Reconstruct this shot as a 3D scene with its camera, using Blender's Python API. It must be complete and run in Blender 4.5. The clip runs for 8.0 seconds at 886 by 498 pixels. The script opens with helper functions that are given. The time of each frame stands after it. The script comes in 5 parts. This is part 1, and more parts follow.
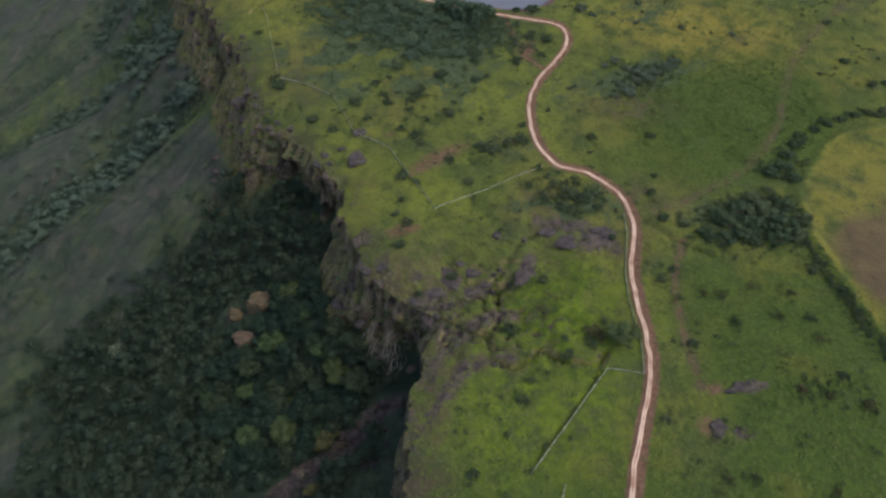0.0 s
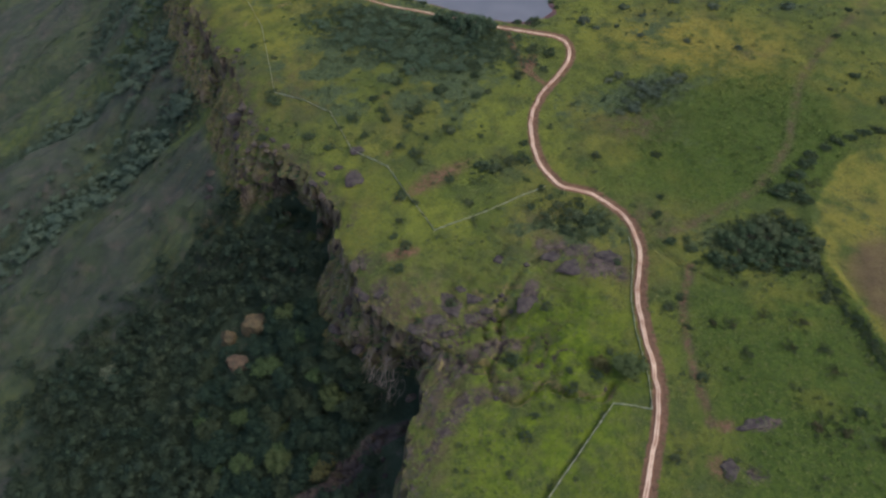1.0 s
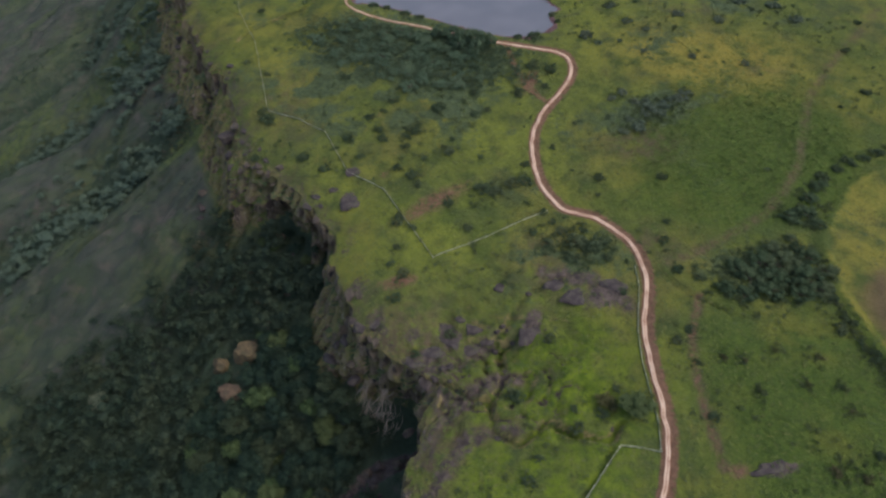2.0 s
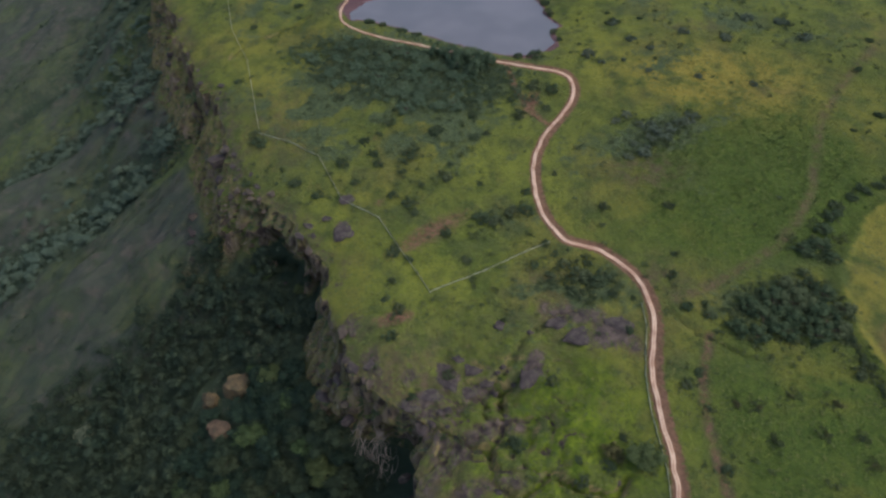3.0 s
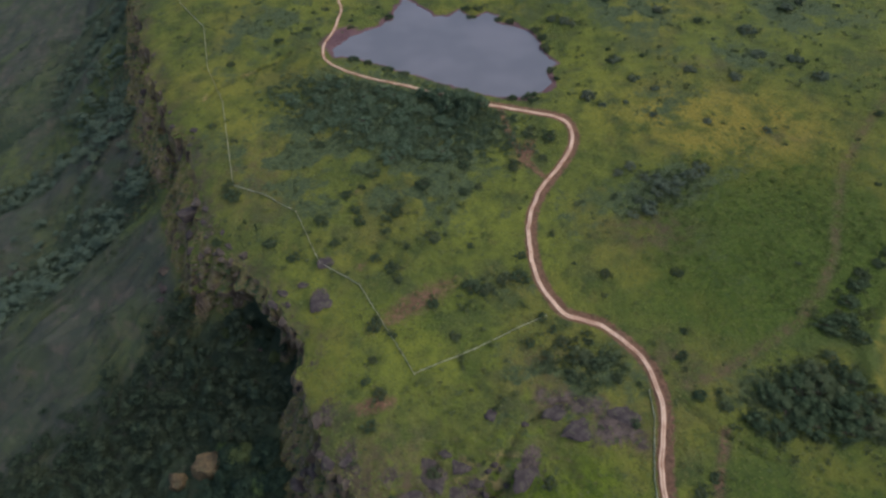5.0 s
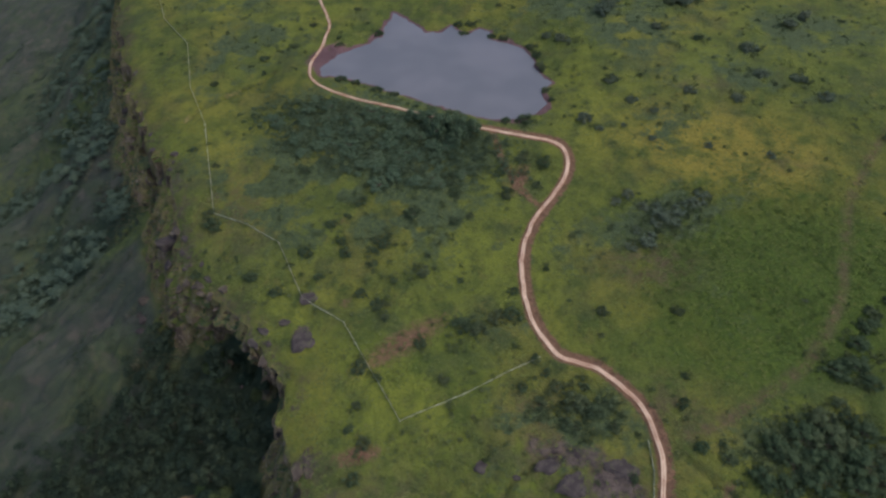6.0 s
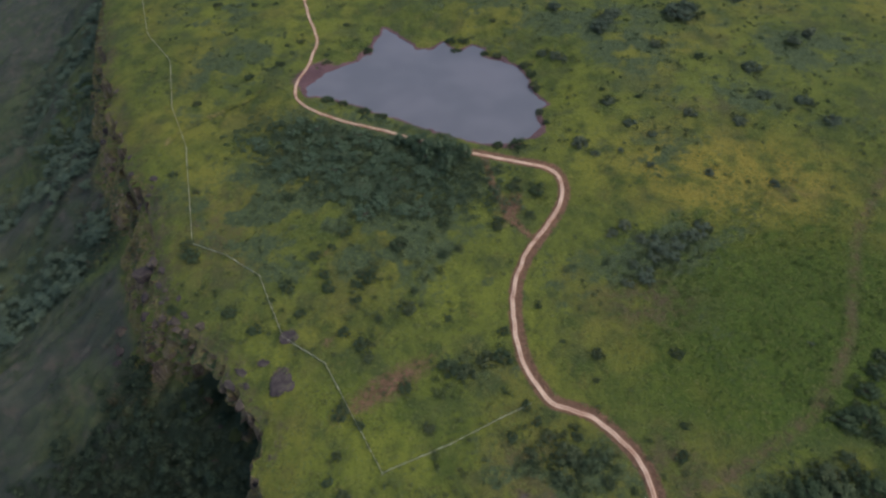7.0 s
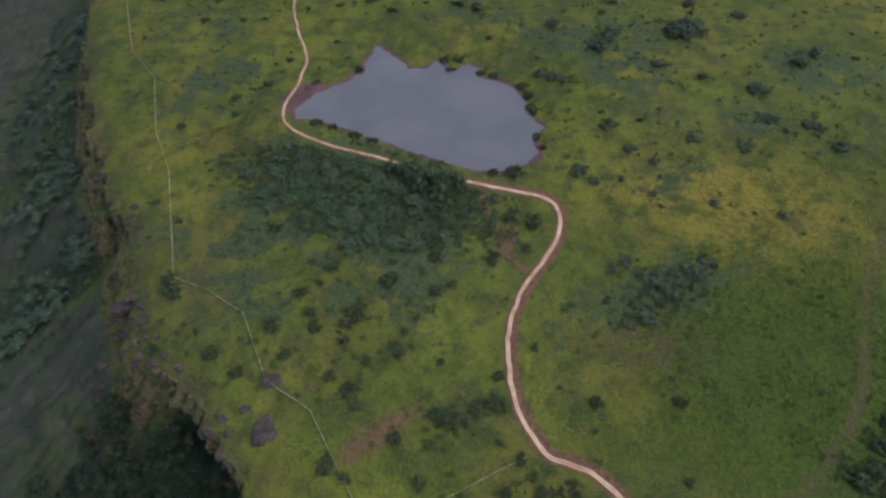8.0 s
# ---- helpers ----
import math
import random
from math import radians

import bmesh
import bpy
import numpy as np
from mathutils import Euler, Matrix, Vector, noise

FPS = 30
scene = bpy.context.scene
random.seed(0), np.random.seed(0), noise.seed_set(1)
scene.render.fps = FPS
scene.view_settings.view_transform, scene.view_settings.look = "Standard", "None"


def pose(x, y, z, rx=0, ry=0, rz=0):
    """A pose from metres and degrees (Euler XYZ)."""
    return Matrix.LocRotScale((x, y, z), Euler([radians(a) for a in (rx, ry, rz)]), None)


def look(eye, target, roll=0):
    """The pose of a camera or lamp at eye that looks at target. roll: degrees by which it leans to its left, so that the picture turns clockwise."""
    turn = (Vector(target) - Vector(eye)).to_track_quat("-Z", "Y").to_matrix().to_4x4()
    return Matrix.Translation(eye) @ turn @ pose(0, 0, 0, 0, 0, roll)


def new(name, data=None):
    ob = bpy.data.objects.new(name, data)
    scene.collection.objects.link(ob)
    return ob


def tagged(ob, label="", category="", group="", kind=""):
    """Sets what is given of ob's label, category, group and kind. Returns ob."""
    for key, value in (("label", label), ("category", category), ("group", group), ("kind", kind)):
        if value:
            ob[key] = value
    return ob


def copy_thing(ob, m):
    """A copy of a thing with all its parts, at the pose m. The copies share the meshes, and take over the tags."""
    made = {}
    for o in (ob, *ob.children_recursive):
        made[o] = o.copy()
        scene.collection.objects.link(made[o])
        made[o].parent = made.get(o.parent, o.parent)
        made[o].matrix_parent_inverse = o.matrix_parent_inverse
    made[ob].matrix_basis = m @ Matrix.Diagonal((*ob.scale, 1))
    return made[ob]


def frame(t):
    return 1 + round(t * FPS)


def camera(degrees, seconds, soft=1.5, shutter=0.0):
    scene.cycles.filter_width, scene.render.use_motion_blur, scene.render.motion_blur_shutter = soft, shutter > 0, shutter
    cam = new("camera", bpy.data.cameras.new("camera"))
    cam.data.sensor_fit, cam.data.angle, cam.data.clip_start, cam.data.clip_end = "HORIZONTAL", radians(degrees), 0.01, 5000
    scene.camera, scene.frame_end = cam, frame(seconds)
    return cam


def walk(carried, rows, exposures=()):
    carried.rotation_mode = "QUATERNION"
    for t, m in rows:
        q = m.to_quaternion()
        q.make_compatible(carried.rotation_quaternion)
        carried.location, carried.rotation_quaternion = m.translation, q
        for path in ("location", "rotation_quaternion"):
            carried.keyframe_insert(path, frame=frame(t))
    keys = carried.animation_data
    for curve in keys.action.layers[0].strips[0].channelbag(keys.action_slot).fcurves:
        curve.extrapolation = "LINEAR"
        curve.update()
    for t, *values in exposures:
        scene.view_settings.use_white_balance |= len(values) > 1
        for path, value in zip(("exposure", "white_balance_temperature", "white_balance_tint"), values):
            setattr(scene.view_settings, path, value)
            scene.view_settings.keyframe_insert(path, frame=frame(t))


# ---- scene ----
cam = camera(73.3, 8.0, soft=2.65)
PATH = [
    (0, (0.155, -0.252, 129.333), (0.141, 1.046, 127.811), -0.6),
    (0.5, (0.168, 3.936, 129.468), (0.153, 5.236, 127.948), -0.7),
    (1, (0.333, 9.317, 129.626), (0.318, 10.616, 128.106), -0.7),
    (1.5, (0.553, 14.387, 129.417), (0.538, 15.689, 127.898), -0.8),
    (3, (1.53, 32.642, 129.747), (1.515, 33.949, 128.234), -1.0),
    (3.5, (2.178, 39.395, 129.84), (2.163, 40.704, 128.327), -1.0),
    (4, (2.987, 45.584, 129.894), (2.972, 46.895, 128.384), -1.1),
    (4.5, (4.223, 52.188, 130.0), (4.207, 53.501, 128.491), -1.2),
    (6, (8.861, 72.282, 130.096), (8.847, 73.597, 128.589), -1.3),
    (6.5, (10.877, 78.709, 130.144), (10.863, 80.023, 128.637), -1.3),
    (7, (12.611, 85.602, 130.413), (12.596, 86.916, 128.905), -1.3),
    (7.5, (13.831, 92.641, 130.767), (13.817, 93.954, 129.258), -1.2),
    (8, (14.802, 99.225, 131.283), (14.789, 100.535, 129.772), -1.2),
]
walk(cam, [(t, look(eye, target, roll)) for t, eye, target, roll in PATH], [(0.0, 0.42, 6020, 14), (3.0, 0.36, 6020, 14), (5.0, 0.28, 6020, 14), (8.0, 0.2, 6020, 14)])

# ---- light: a thin overcast, the brighter part of the sky behind and to the right ----
SUN_UP, SUN_ROUND = radians(54), radians(100)  # elevation; clockwise from +y
world = bpy.data.worlds.new("overcast_sky")
scene.world = world
world.use_nodes = True
wn = world.node_tree
sky = wn.nodes.new("ShaderNodeTexSky")
sky.sky_type = "NISHITA"
sky.sun_disc = False
sky.sun_elevation, sky.sun_rotation = SUN_UP, SUN_ROUND
sky.air_density, sky.dust_density, sky.ozone_density = 1.0, 4.0, 1.0
wn.links.new(sky.outputs["Color"], wn.nodes["Background"].inputs["Color"])
wn.nodes["Background"].inputs["Strength"].default_value = 0.15
sun = new("sun", bpy.data.lights.new("sun", "SUN"))
sun.data.energy, sun.data.angle, sun.data.color = 0.6, radians(45), (1.0, 0.96, 0.88)
sun.matrix_world = look((0, 0, 300), (0 - math.sin(SUN_ROUND) * math.cos(SUN_UP), -math.cos(SUN_ROUND) * math.cos(SUN_UP), 300 - math.sin(SUN_UP)))


# ---- shape of the land ----
def hash2(ix, iy, seed):
    n = (ix.astype(np.int64) * 374761393 + iy.astype(np.int64) * 668265263 + seed * 974634541) & 0xFFFFFFFF
    n = ((n ^ (n >> 13)) * 1274126177) & 0xFFFFFFFF
    return ((n ^ (n >> 16)) & 0xFFFF) / 65535.0


def vnoise(x, y, seed=0):
    """Smooth value noise, 0 to 1."""
    x, y = np.asarray(x, float), np.asarray(y, float)
    ix, iy = np.floor(x), np.floor(y)
    fx, fy = x - ix, y - iy
    fx, fy = fx * fx * (3 - 2 * fx), fy * fy * (3 - 2 * fy)
    a, b = hash2(ix, iy, seed), hash2(ix + 1, iy, seed)
    c, d = hash2(ix, iy + 1, seed), hash2(ix + 1, iy + 1, seed)
    return (a * (1 - fx) + b * fx) * (1 - fy) + (c * (1 - fx) + d * fx) * fy


def fbm(x, y, seed=0, octaves=4):
    total, amp, norm = 0.0, 1.0, 0.0
    for k in range(octaves):
        total = total + amp * vnoise(np.asarray(x) * 2**k, np.asarray(y) * 2**k, seed + 17 * k)
        norm += amp
        amp *= 0.5
    return total / norm


def ramp(a, b, x):
    t = np.clip((np.asarray(x, float) - a) / (b - a), 0, 1)
    return t * t * (3 - 2 * t)


def bell(x, y, cx, cy, rx, ry, turn=0.0):
    c, s = math.cos(radians(turn)), math.sin(radians(turn))
    dx, dy = x - cx, y - cy
    return np.exp(-(((c * dx + s * dy) / rx) ** 2 + ((-s * dx + c * dy) / ry) ** 2))


# Edge of the plateau: x of the rim by y.
RIM_Y = (-300, 30, 46, 64, 76, 84, 90, 96, 101, 106, 112, 119, 126, 135, 145, 153, 157, 161, 166, 171, 176, 180, 185, 191, 204, 212, 226, 236, 242, 247, 257, 266, 277, 291, 300, 305, 320, 336, 390, 450, 600, 4000)
RIM_X = (-14, -12, -10, -11, -9, -8, -6, -4, -6, -14, -22, -27, -30, -34, -36.5, -37, -41, -46, -50, -51.5, -57, -62, -69, -74, -80, -83, -88, -91, -95, -103, -107, -111, -118, -124, -127, -132, -137, -144, -163, -176, -205, -700)
# Alcoves cut back into the cliff, in plan: the dark recess below the kinked wall, and the cave at the head of the stream.
ALCOVES = (
    ((-98, 186), (-86, 179.5), (-76, 176.8), (-69, 178), (-66, 180.5), (-64.4, 177.5), (-62, 171.5), (-56.5, 165.5), (-51, 158.2), (-48.6, 161.8), (-45.4, 162.6), (-43.4, 158), (-42.6, 151), (-42, 144), (-54, 140), (-100, 150)),
    ((-42, 104), (-33, 104.5), (-24, 103.4), (-18.6, 99), (-14.4, 94.4), (-9.6, 91), (-8.2, 85), (-10, 78), (-13, 71), (-15, 60), (-18, 44), (-66, 40), (-66, 92)),
)
# Small caves under the rim: x, y, half-widths, turn.
SLOTS = ((-86.5, 204.6, 3.4, 1.9, 25), (-104.6, 247.5, 2.0, 6, 30), (-113, 262, 1.8, 5, 40), (-127, 296, 2.2, 6, 30))
STREAM = ((-14, 92), (-22, 88), (-29, 81), (-40, 73), (-54, 65), (-74, 54))
DITCHES = (
    ((63, 128), (69, 120.1), (74.7, 116.3), (79, 113)),
    ((20, 112), (15.6, 108.8), (15.6, 97.8), (11.5, 91.6), (12.1, 83.8), (18.2, 79.4), (25.6, 85.3), (31.8, 80.9), (40.1, 78.8), (43, 83)),
    ((-6, 99), (-1.8, 100.7), (6.5, 94.2), (12, 91.6)),
    ((-90.4, 258.9), (-86.3, 265.3), (-76.2, 271), (-65.7, 276.8), (-58, 282.3)),
    ((-6, 101), (3, 104), (13.3, 110.5), (19.2, 117.1), (23.8, 123.4), (28.5, 126.3), (36.1, 129.7), (44, 134)),
    ((40, 76.5), (30, 64), (19, 52)),
)

ROAD = ((24, -90), (28, -40), (34, 8), (38, 27), (41.5, 44.1), (42.6, 48.1), (45.3, 56.1), (50.5, 69.3), (53, 77.3), (54, 84.1), (54.1, 93.2), (54.2, 101), (54.7, 109.1), (56.6, 117.4), (58.2, 124), (58.2, 133), (56.2, 139.6), (52.6, 144.9), (47.6, 150.3), (43, 152.4), (38.4, 154.2), (34.5, 160), (31.6, 168), (30.7, 178.9), (31.6, 190), (34.8, 198.4), (38.9, 205.1), (44, 212), (48.4, 220), (49.5, 227.5), (46.4, 232.9), (35.8, 236.4), (21, 241.3))
ROAD_FAR = ((21, 241.3), (11, 245.4), (1.9, 249.4), (-6.7, 252.9), (-19.7, 258.4), (-32.2, 264.9), (-39.9, 270.2), (-43.9, 276.9), (-44.3, 284.6), (-41.7, 295), (-40.4, 308.3), (-40.8, 316.1), (-46.2, 332.8), (-52, 353.6), (-53.5, 363.7), (-60, 400), (-68, 470))
SHORE = ((-40.8, 281.7), (-33.9, 292.2), (-25.9, 297.6), (-17.8, 305.1), (-13.6, 325), (-7.4, 319.2), (1, 308.6), (6.6, 307.6), (12.2, 313.2), (16.7, 306.1), (24.6, 309.9), (29, 307.8), (27.6, 301.9), (33, 299.8), (40.3, 295.8), (43.1, 290.2), (45.2, 279.5), (47.5, 272.8), (50.2, 269.5), (44.4, 261.8), (46.6, 255.7), (42.2, 250), (36.4, 247.3), (31.7, 246.1), (24.3, 247.6), (9.3, 253.6), (-4.4, 261.4), (-14.5, 266.2), (-23, 271.2), (-31.6, 274.7), (-39, 276.5))
BANDS = (((-5, 66), (1.4, 76.3), (9, 82.9), (17.3, 83.7)), ((-3, 86), (6.3, 95), (12.8, 98.3), (20, 99)), ((-24, 102), (-12, 105), (-2, 103)), ((30, 131), (40, 129), (49, 122), (52, 117)))
TRACK_EAST = ((185, 262), (173.6, 249.4), (149.3, 223.8), (133, 203), (125, 186), (115, 166.6), (104.5, 153.8), (97, 147.2), (76.9, 135.6), (66, 132))
TRACK_NEAR = ((72, 120), (70.5, 116.4), (65.9, 104.1), (64.2, 90.6), (63.9, 78.3), (64, 70.9))
SPUR_TRACK = ((38.5, 206), (33, 214), (28, 226), (25.5, 238))
FIELD = ((111.8, 137.3), (128.5, 157.7), (138.8, 164.5), (175, 170), (200, 120), (135, 55), (113.5, 84), (111.6, 99.4), (109.9, 118.4))


def curve_points(points, step):
    """Points at even steps along a smooth line through the given ones."""
    p = np.array(points, float)
    p = np.vstack([2 * p[0] - p[1], p, 2 * p[-1] - p[-2]])
    out = []
    for k in range(1, len(p) - 2):
        n = max(2, int(np.linalg.norm(p[k + 1] - p[k]) / step))
        t = np.linspace(0, 1, n, endpoint=False)[:, None]
        a, b, c, d = p[k - 1], p[k], p[k + 1], p[k + 2]
        out.append(0.5 * (2 * b + (c - a) * t + (2 * a - 5 * b + 4 * c - d) * t**2 + (3 * b - a - 3 * c + d) * t**3))
    return np.vstack(out + [p[-2:-1]])


def off_line(x, y, points):
    """Distance to a line of points."""
    p = np.asarray(points, float)
    best = np.full(np.shape(x), 40.0)
    lo, hi = p.min(0) - 40, p.max(0) + 40
    near = (x > lo[0]) & (x < hi[0]) & (y > lo[1]) & (y < hi[1])
    xs, ys = x[near], y[near]
    some = np.full(xs.shape, 40.0)
    for a, b in zip(p[:-1], p[1:]):
        d = b - a
        t = np.clip(((xs - a[0]) * d[0] + (ys - a[1]) * d[1]) / max(d @ d, 1e-9), 0, 1)
        some = np.minimum(some, np.hypot(xs - a[0] - t * d[0], ys - a[1] - t * d[1]))
    best[near] = some
    return best


def inside(x, y, points):
    p = np.asarray(points, float)
    odd = np.zeros(np.shape(x), bool)
    for a, b in zip(p, np.roll(p, -1, 0)):
        crosses = (a[1] > y) != (b[1] > y)
        odd ^= crosses & (x < (b[0] - a[0]) * (y - a[1]) / (b[1] - a[1] + 1e-12) + a[0])
    return odd


def shore_distance(x, y):
    """Distance from the waterline, negative in the water."""
    ring = np.vstack([SHORE, SHORE[:1]])
    d = off_line(x, y, ring)
    return np.where(inside(x, y, SHORE), -d, d) + 2.6 * (fbm(x / 4, y / 4, 45, 3) - 0.5) * (d < 12)


def rim(y):
    y = np.asarray(y, float)
    return np.interp(y, RIM_Y, RIM_X) + 2.8 * (fbm(y / 9, 3.7 + 0 * y, 5, 3) - 0.5) + 2.2 * (fbm(y / 3.1, 8.2 + 0 * y, 6, 2) - 0.5)


def plateau(x, y):
    a, b = np.clip(x, -170, 220) / 100, (np.clip(y, 20, 420) - 180) / 100
    h = -8.58 + 7.99 * a + 9.86 * b - 2.12 * a * a - 3.46 * a * b + 1.61 * b * b - 0.06 * a * a * b + 0.58 * a * b * b - 1.8 * b**3
    return h - 5.5 * bell(x, y, 8, 106, 26, 22)


def spur(x, y):
    """Which rib or gully of the slopes a place lies on: they fan out from the cliff's foot."""
    w = np.clip(-(x + 110), -30, 260)
    q = (y + 2.56 * w) / (1 + 0.00902 * w)
    q = q + np.clip((q - 230) / 60, 0, 1.5) * 0.3 * np.maximum(w - 70, 0)
    return q + 7 * (fbm(x / 40, y / 40, 21, 3) - 0.5)


def valley(x, y, u):
    ease = 0.55 * ramp(185, 260, y)
    a, b = np.clip(u - ease * np.minimum(u + 80, 0), -220, 30) / 100, (np.clip(y, 20, 420) - 180) / 100
    v = -34.4 + 48 * a - 2.5 * a * a + 10.85 * b + 20 * a * np.minimum(b, 1.5) - 5.64 * b * b + 1.19 * b**3 + 0.3 * np.minimum(u + 260, 0)
    v = np.maximum(v, -330 + 20 * fbm(x / 200, y / 200, 8, 2))
    grow = ramp(10, 40, -u)
    q = spur(x, y)
    ribs = 0
    for at, high, half in ((205, 1.5, 5), (223, 4.5, 4.5), (231, 3.0, 2.4), (240, 2.0, 3), (274, 1.5, 3), (286, 4.5, 5), (294, 3.0, 2.5), (330, 4.5, 6), (345, 2.5, 3), (372, 5, 6), (410, 5, 8), (450, 5, 8)):
        ribs = ribs + high * np.exp(1 - np.hypot(1, (q - at) / (0.75 * half)))
    for at, deep, half in ((257, 6, 10), (310, 5, 8), (358, 5, 8), (391, 5, 8), (430, 5, 8)):
        ribs = ribs - deep * np.exp(-(((q - at) / half) ** 2))
    folds = 1 - np.abs(2 * fbm(q / 9, (x + y) / 70, 35, 3) - 1)
    runnels = 1 - np.abs(2 * fbm(q / 4, (x + y) / 40, 37, 2) - 1)
    return v + grow * (ribs - 3.0 + 4.2 * (folds - 0.6) + 2.6 * (runnels - 0.6)) + 5 * (fbm(x / 16, y / 16, 33, 5) - 0.5)


def alcove(x, y, ring, out=0.0):
    """1 inside a cut in the cliff, 0 outside, with a ragged edge."""
    d = off_line(x, y, np.vstack([ring, ring[:1]]))
    d = np.where(inside(x, y, ring), d, -d) + 2.6 * (fbm(x / 4, y / 4, 44, 3) - 0.5)
    return ramp(-0.3 + out, 0.7 + out, d)


def cliff_width(y):
    """How far the cliff reaches out from the rim, along x."""
    y = np.asarray(y, float)
    return np.interp(y, (40, 95, 106, 120, 140, 160, 178, 205, 232, 245, 258, 280, 330, 420), (11, 13, 15, 15, 12, 14, 21, 18, 21, 15, 16, 18, 16, 14)) + 3 * (vnoise(y / 13, 0 * y, 11) - 0.5)


def land(x, y):
    """Height of the ground, without its overhanging cliff detail."""
    x, y = np.asarray(x, float), np.asarray(y, float)
    u = x - rim(y)
    top = plateau(x, y) - 2.8 * np.exp(-np.maximum(u, 0) / 5.5)
    top = top + 1.1 * (fbm(x / 17, y / 17, 2, 3) - 0.5) + 0.5 * (fbm(x / 4.2, y / 4.2, 3, 3) - 0.5)
    # rock steps and gullies of the wet hollow near the edge
    hollow = bell(x, y, 12, 103, 30, 24)
    steps = fbm(x / 11, y / 11, 41, 3) * 5
    top = top + hollow * 1.5 * (np.floor(steps) + ramp(0.35, 0.65, steps % 1) - 2.5)
    crack = np.abs(fbm(x / 6.5, y / 6.5, 47, 3) - 0.5)
    top = top - 1.5 * np.clip(1.4 * bell(x, y, 14, 98, 22, 16), 0, 1) * ramp(0.045, 0.012, crack)
    for line, deep in zip(DITCHES, (0.9, 2.0, 2.0, 1.8, 1.1, 1.0)):
        top = top - deep * ramp(1.1, 0.3, off_line(x, y, line) + 0.8 * (fbm(x / 2.5, y / 2.5, 43, 2) - 0.5))
    # raised bund round the tilled field
    top = top + 0.7 * ramp(2.2, 0.6, off_line(x, y, np.vstack([FIELD, FIELD[:1]])))
    # water basin
    d = shore_distance(x, y)
    level = 0.15 + 0.10 * np.maximum(d, 0)
    keep = ramp(2, 26, d)
    top = np.where(d < 0, np.maximum(-0.25 * -d - 0.05, -3), level * (1 - keep) + top * keep)
    wide = cliff_width(y)
    fl = u + 2.6 * (fbm(y / 5, x / 40, 51, 3) - 0.5) * ramp(0, 2, -u)
    t = np.clip(-fl / wide, 0, 1)
    sheer = np.interp(y, (40, 90, 100, 112, 135, 152, 170, 215, 236, 246, 262, 280, 420), (0.4, 0.3, 0.1, 0.3, 0.42, 0.35, 0.06, 0.06, 0.2, 0.5, 0.45, 0.3, 0.4))
    sheer = sheer + 0.12 * (fbm(y / 7, 0 * y + 9, 14, 2) - 0.5)
    g = sheer * ramp(0, 0.16, t) + (1 - sheer) * (0.75 * t + 0.25 * ramp(0.25, 0.9, t))
    low = valley(x, y, u)
    h = np.where(u >= 0, top, top + (low - top) * g)
    for ring in ALCOVES:
        h = h + (np.minimum(low, h) - h) * alcove(x, y, ring)
    h = h - 2.0 * ramp(3.5, 0.8, off_line(x, y, STREAM))
    for cx, cy, rx, ry, turn in SLOTS:
        c, sn = math.cos(radians(turn)), math.sin(radians(turn))
        dx, dy = x - cx, y - cy
        r = np.hypot((c * dx + sn * dy) / rx, (-sn * dx + c * dy) / ry) + 0.5 * (fbm(x / 3, y / 3, 44, 2) - 0.5)
        h = h - 5.5 * ramp(1.2, 0.8, r) * ramp(3, -1, u)
    return h


def spaced(stops):
    """Grid lines from (place, spacing) stops."""
    out = [stops[0][0]]
    for (a, da), (b, db) in zip(stops[:-1], stops[1:]):
        while out[-1] < b - 0.6 * db:
            k = (out[-1] - a) / (b - a)
            out.append(out[-1] + da + (db - da) * max(k, 0))
    return np.array(out)


# ---- end of shapes ----


